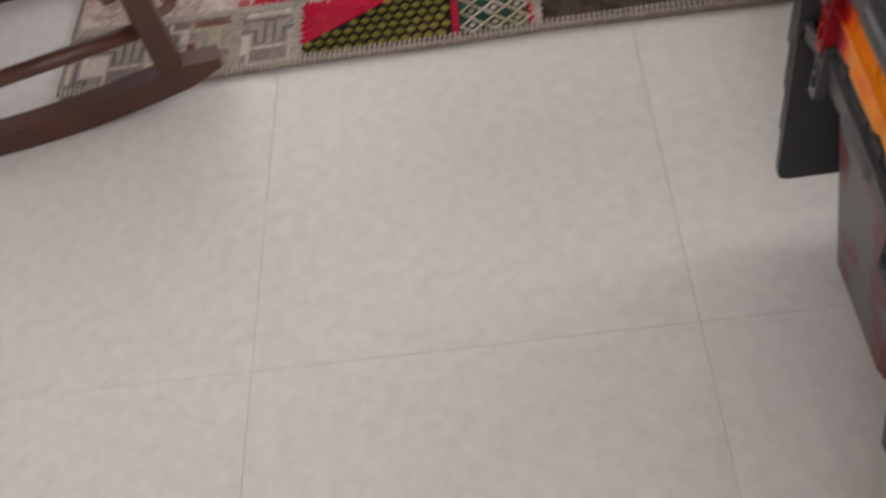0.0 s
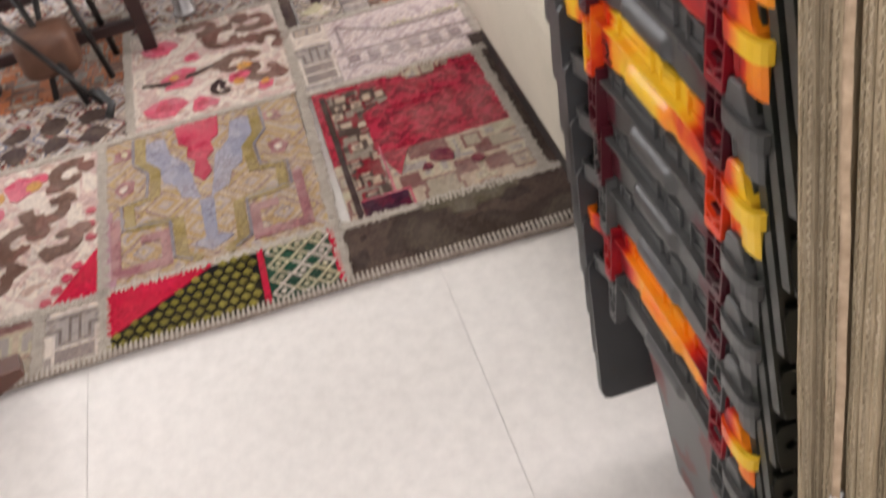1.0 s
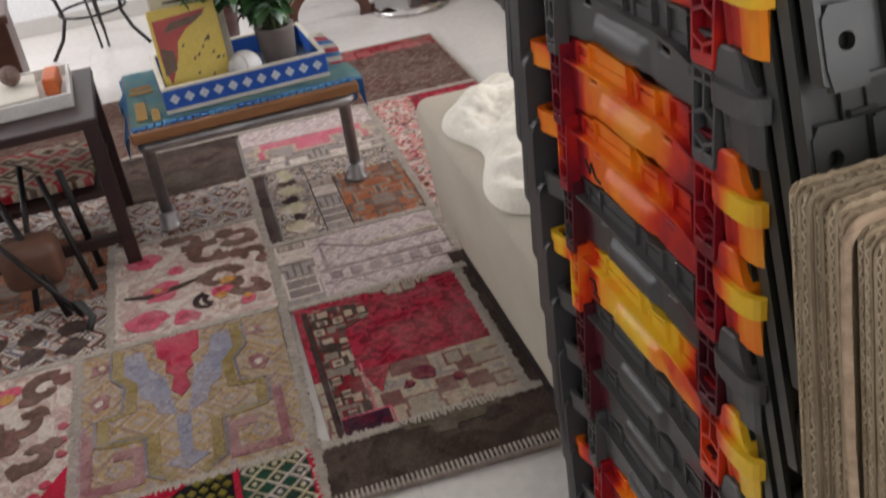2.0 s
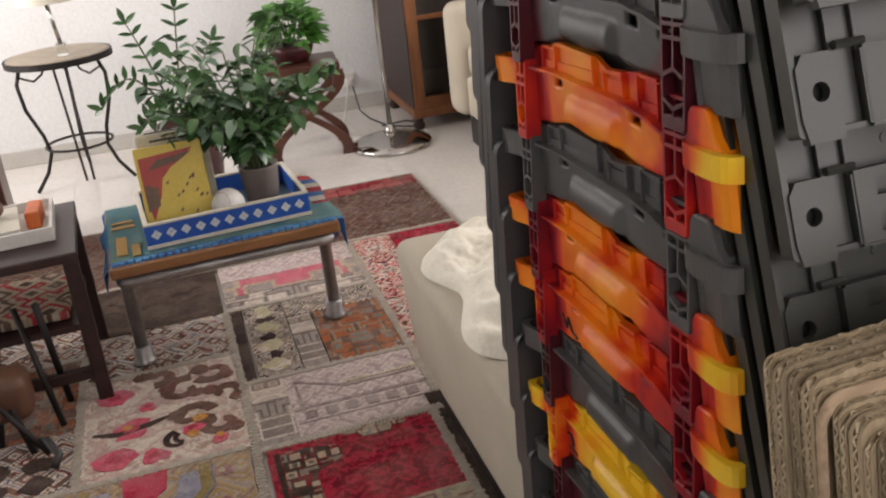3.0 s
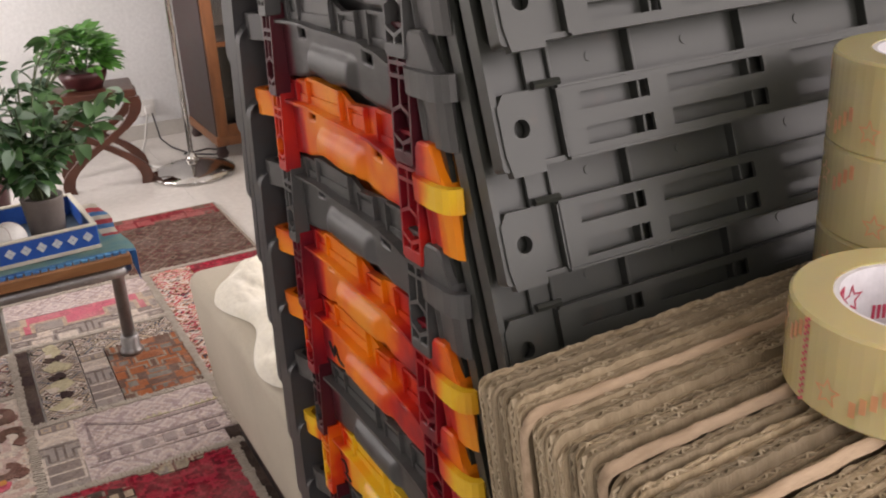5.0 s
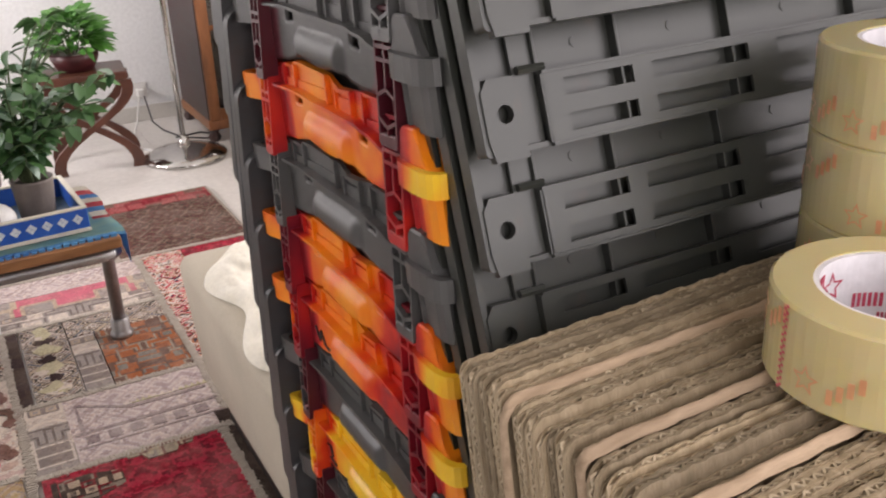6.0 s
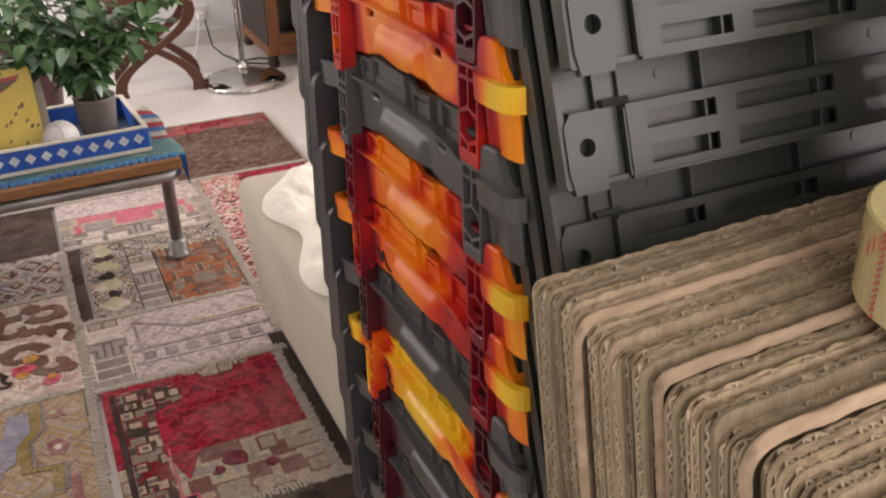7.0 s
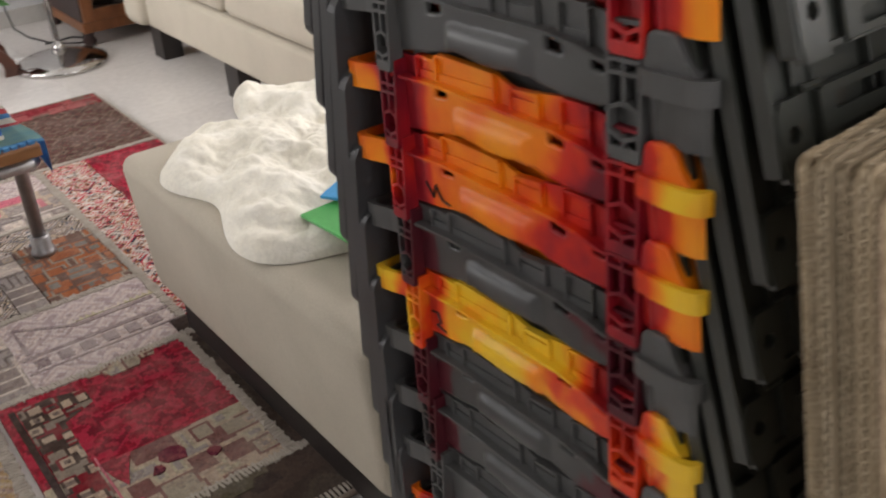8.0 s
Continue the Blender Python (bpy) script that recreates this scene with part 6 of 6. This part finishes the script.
for cx, cy, r, a0, tn in ((-0.52, 0.58, 0.05, 1.0, 5.2), (-0.56, 0.48, 0.055, 3.0, 5.0), (-0.62, 0.38, 0.055, 0.4, 5.4), (-0.66, 0.28, 0.05, 2.2, 5.0), (-0.53, 0.36, 0.04, 4.0, 4.8), (-0.74, 0.36, 0.055, 5.0, 5.0), (-0.74, 0.22, 0.05, 2.6, 5.0), (-0.82, 0.30, 0.05, 1.0, 5.0), (-0.80, 0.5, 0.06, 3, 5)):
    br.append(curl(cx, cy, r, a0, tn, 0.034))
    br.append(blob(cx + 0.035, cy + 0.02, 0.022, 8, 0.4, int(cx * 800)))
    br.append(blob(cx - 0.03, cy - 0.035, 0.022, 7, 0.35, int(cx * 900)))
pk_ += [blob(-0.63, 0.58, 0.04, 11, 0.3, 77), blob(-0.70, 0.50, 0.035, 11, 0.3, 78), blob(-0.585, 0.60, 0.02, 9, 0.3, 79)]
org += [blob(-0.60, 0.575, 0.018, 7, 0.2, 12), blob(-0.68, 0.56, 0.02, 7, 0.2, 13)]
wine = [blob(-0.475, 0.43 - 0.045 * k, 0.011, 7, 0.2, k) for k in range(3)] + [blob(-0.500 - 0.02 * k, 0.26 - 0.028 * k, 0.012, 7, 0.2, k + 9) for k in range(4)]
motif("brown_scroll", br, C_MOTIF_BROWN)
motif("pink_flower", pk_, C_MOTIF_PINK, 0.0004)
motif("red_heart", rd + wine, C_MOTIF_RED, 0.0008)
motif("black_stem", blk, C_MOTIF_BLACK, 0.0006)
motif("orange_spot", org, C_MOTIF_ORANGE, 0.0012)
motif("red_corner", [[(-0.462, 0.162), (-0.462, 0.30), (-0.55, 0.162)]], C_SCARLET, 0.0005)
# pale piece: zigzag and key border
zig = []
for k in range(14):
    zig.append([(0.24 + 0.0150 * k, 0.842), (0.247 + 0.0150 * k, 0.86), (0.255 + 0.0150 * k, 0.842)])
motif("zigzag", zig, C_MOTIF_CREAM)
motif("grey_band", [[(0.12, 0.76), (0.455, 0.76), (0.455, 0.772), (0.12, 0.772)], [(0.12, 0.70), (0.455, 0.70), (0.455, 0.706), (0.12, 0.706)], band([(0.14, 0.78), (0.14, 0.90), (0.26, 0.83), (0.44, 0.83)], 0.012)] + [[(0.14 + 0.05 * k, 0.715), (0.17 + 0.05 * k, 0.715), (0.17 + 0.05 * k, 0.75), (0.14 + 0.05 * k, 0.75)] for k in range(6)], carpet("motif_grey_rose", [(0.30, 0.24, 0.24), (0.36, 0.30, 0.29)], 20, "noise", 0.3))
motif("cream_star", [blob(0.118, 1.02 + 0.11 * k, 0.036, 8, 0.55, 40 + k) for k in range(4)], C_MOTIF_CREAM)
motif("black_star", [blob(0.118, 1.075 + 0.11 * k, 0.022, 6, 0.5, 50 + k) for k in range(3)], C_MOTIF_BLACK)
motif("navy_lobe", [blob(-0.65 + 0.09 * (k % 3), 0.72 + 0.08 * (k // 3), 0.032, 9, 0.35, 60 + k) for k in range(6)], C_MOTIF_BLACK)

# seams of thick yarn between the pieces, and the bound outer edge
seams = [((-0.449, 0.0), (-0.451, 0.66)), ((-0.006, 0.0), (0.012, 0.66)), ((-0.90, 0.157), (-0.01, 0.154)), ((0.0, 0.144), (0.84, 0.142)), ((-0.90, 0.664), (-0.01, 0.662)), ((0.02, 0.634), (0.46, 0.632)), ((0.016, 0.66), (0.014, 1.40)), ((-0.383, 0.67), (-0.383, 1.30)), ((0.02, 0.95), (0.46, 0.95)), ((0.457, 0.70), (0.458, 1.75)), ((-0.38, 1.138), (0.01, 1.138)), ((0.02, 1.402), (0.46, 1.402)), ((-0.90, 1.755), (0.84, 1.755)), ((0.402, 1.76), (0.402, 2.33)), ((-0.57, 0.0), (-0.57, 0.15)), ((0.422, 0.146), (0.424, 0.63)), ((-0.90, 1.302), (-0.385, 1.302))]
rnd = random.Random(77)
for a, b in seams:
    bm = bmesh.new()
    a, b = Vector((*a, 0)), Vector((*b, 0))
    ln = (b - a).length
    d = (b - a) / ln
    s = Vector((-d.y, d.x, 0))
    n = int(ln / 0.0085)
    for i in range(n):
        p = a + d * (ln * (i + 0.5) / n)
        w, q = rnd.uniform(0.007, 0.015), rnd.uniform(0.0022, 0.0034)
        k = d * rnd.uniform(-0.004, 0.004)
        c = [p - s * w - d * q + k, p - s * w + d * q + k, p + s * w + d * q - k, p + s * w - d * q - k]
        lo = [bm.verts.new((v.x, v.y, RZ1 - 0.002)) for v in c]
        hi = [bm.verts.new((v.x * 0.9 + p.x * 0.1, v.y * 0.9 + p.y * 0.1, RZ1 + 0.0032)) for v in c]
        for j in range(4):
            bm.faces.new((lo[j], lo[(j + 1) % 4], hi[(j + 1) % 4], hi[j]))
        bm.faces.new(hi)
    tagged(part("seam_stitches", bm, M_STITCH, rug), kind="stuff")
    bm = bmesh.new()
    add_box(bm, -ln / 2, ln / 2, -0.009, 0.009, 0.002, RZ1 + 0.0012)
    sb = part("seam", bm, M_STITCH, rug)
    mid = (a + b) / 2
    sb.matrix_basis = Matrix.Translation(mid) @ Matrix.Rotation(math.atan2(d.y, d.x), 4, "Z")
edge = [(-0.905, -0.004), (-0.6, -0.008), (-0.4, -0.004), (-0.2, -0.010), (0.0, -0.006), (0.2, -0.013), (0.4, -0.020), (0.6, -0.012), (0.845, -0.006), (0.845, 1.2), (0.845, 2.335), (0.0, 2.335), (-0.905, 2.335), (-0.905, 1.2), (-0.905, -0.004)]
part("binding", tube_bm([(x, y, 0.007) for x, y in edge], 0.0065, 8), M_RUGEDGE, rug)
bm = bmesh.new()
for i in range(190):
    u = -0.9 + 1.74 * i / 189
    add_box(bm, u - 0.0022, u + 0.0022, -0.016 + rnd.uniform(-0.003, 0.003), 0.006, 0.012, 0.0148)
tagged(part("edge_stitches", bm, M_STITCH, rug), kind="stuff")

# ---- floor tiles ----
TS = 0.641
tile_me = bpy.data.meshes.new("tile")
bm = box_bm(-TS / 2 + 0.0003, TS / 2 - 0.0003, -TS / 2 + 0.0003, TS / 2 - 0.0003, -0.012, 0.0, bevel=0.0003, seg=1)
bm.to_mesh(tile_me)
bm.free()
tile_me.materials.append(M_FLOOR)
for i in range(-4, 5):
    for j in range(-3, 7):
        x, y = 0.157 - TS / 2 + TS * i, -0.638 + TS / 2 + TS * j
        if -2.5 < x < 3.1 and -2.5 < y < 3.6:
            t = new("tile", tile_me)
            t.parent = floor_ob
            t.location = (x, y, 0.0)
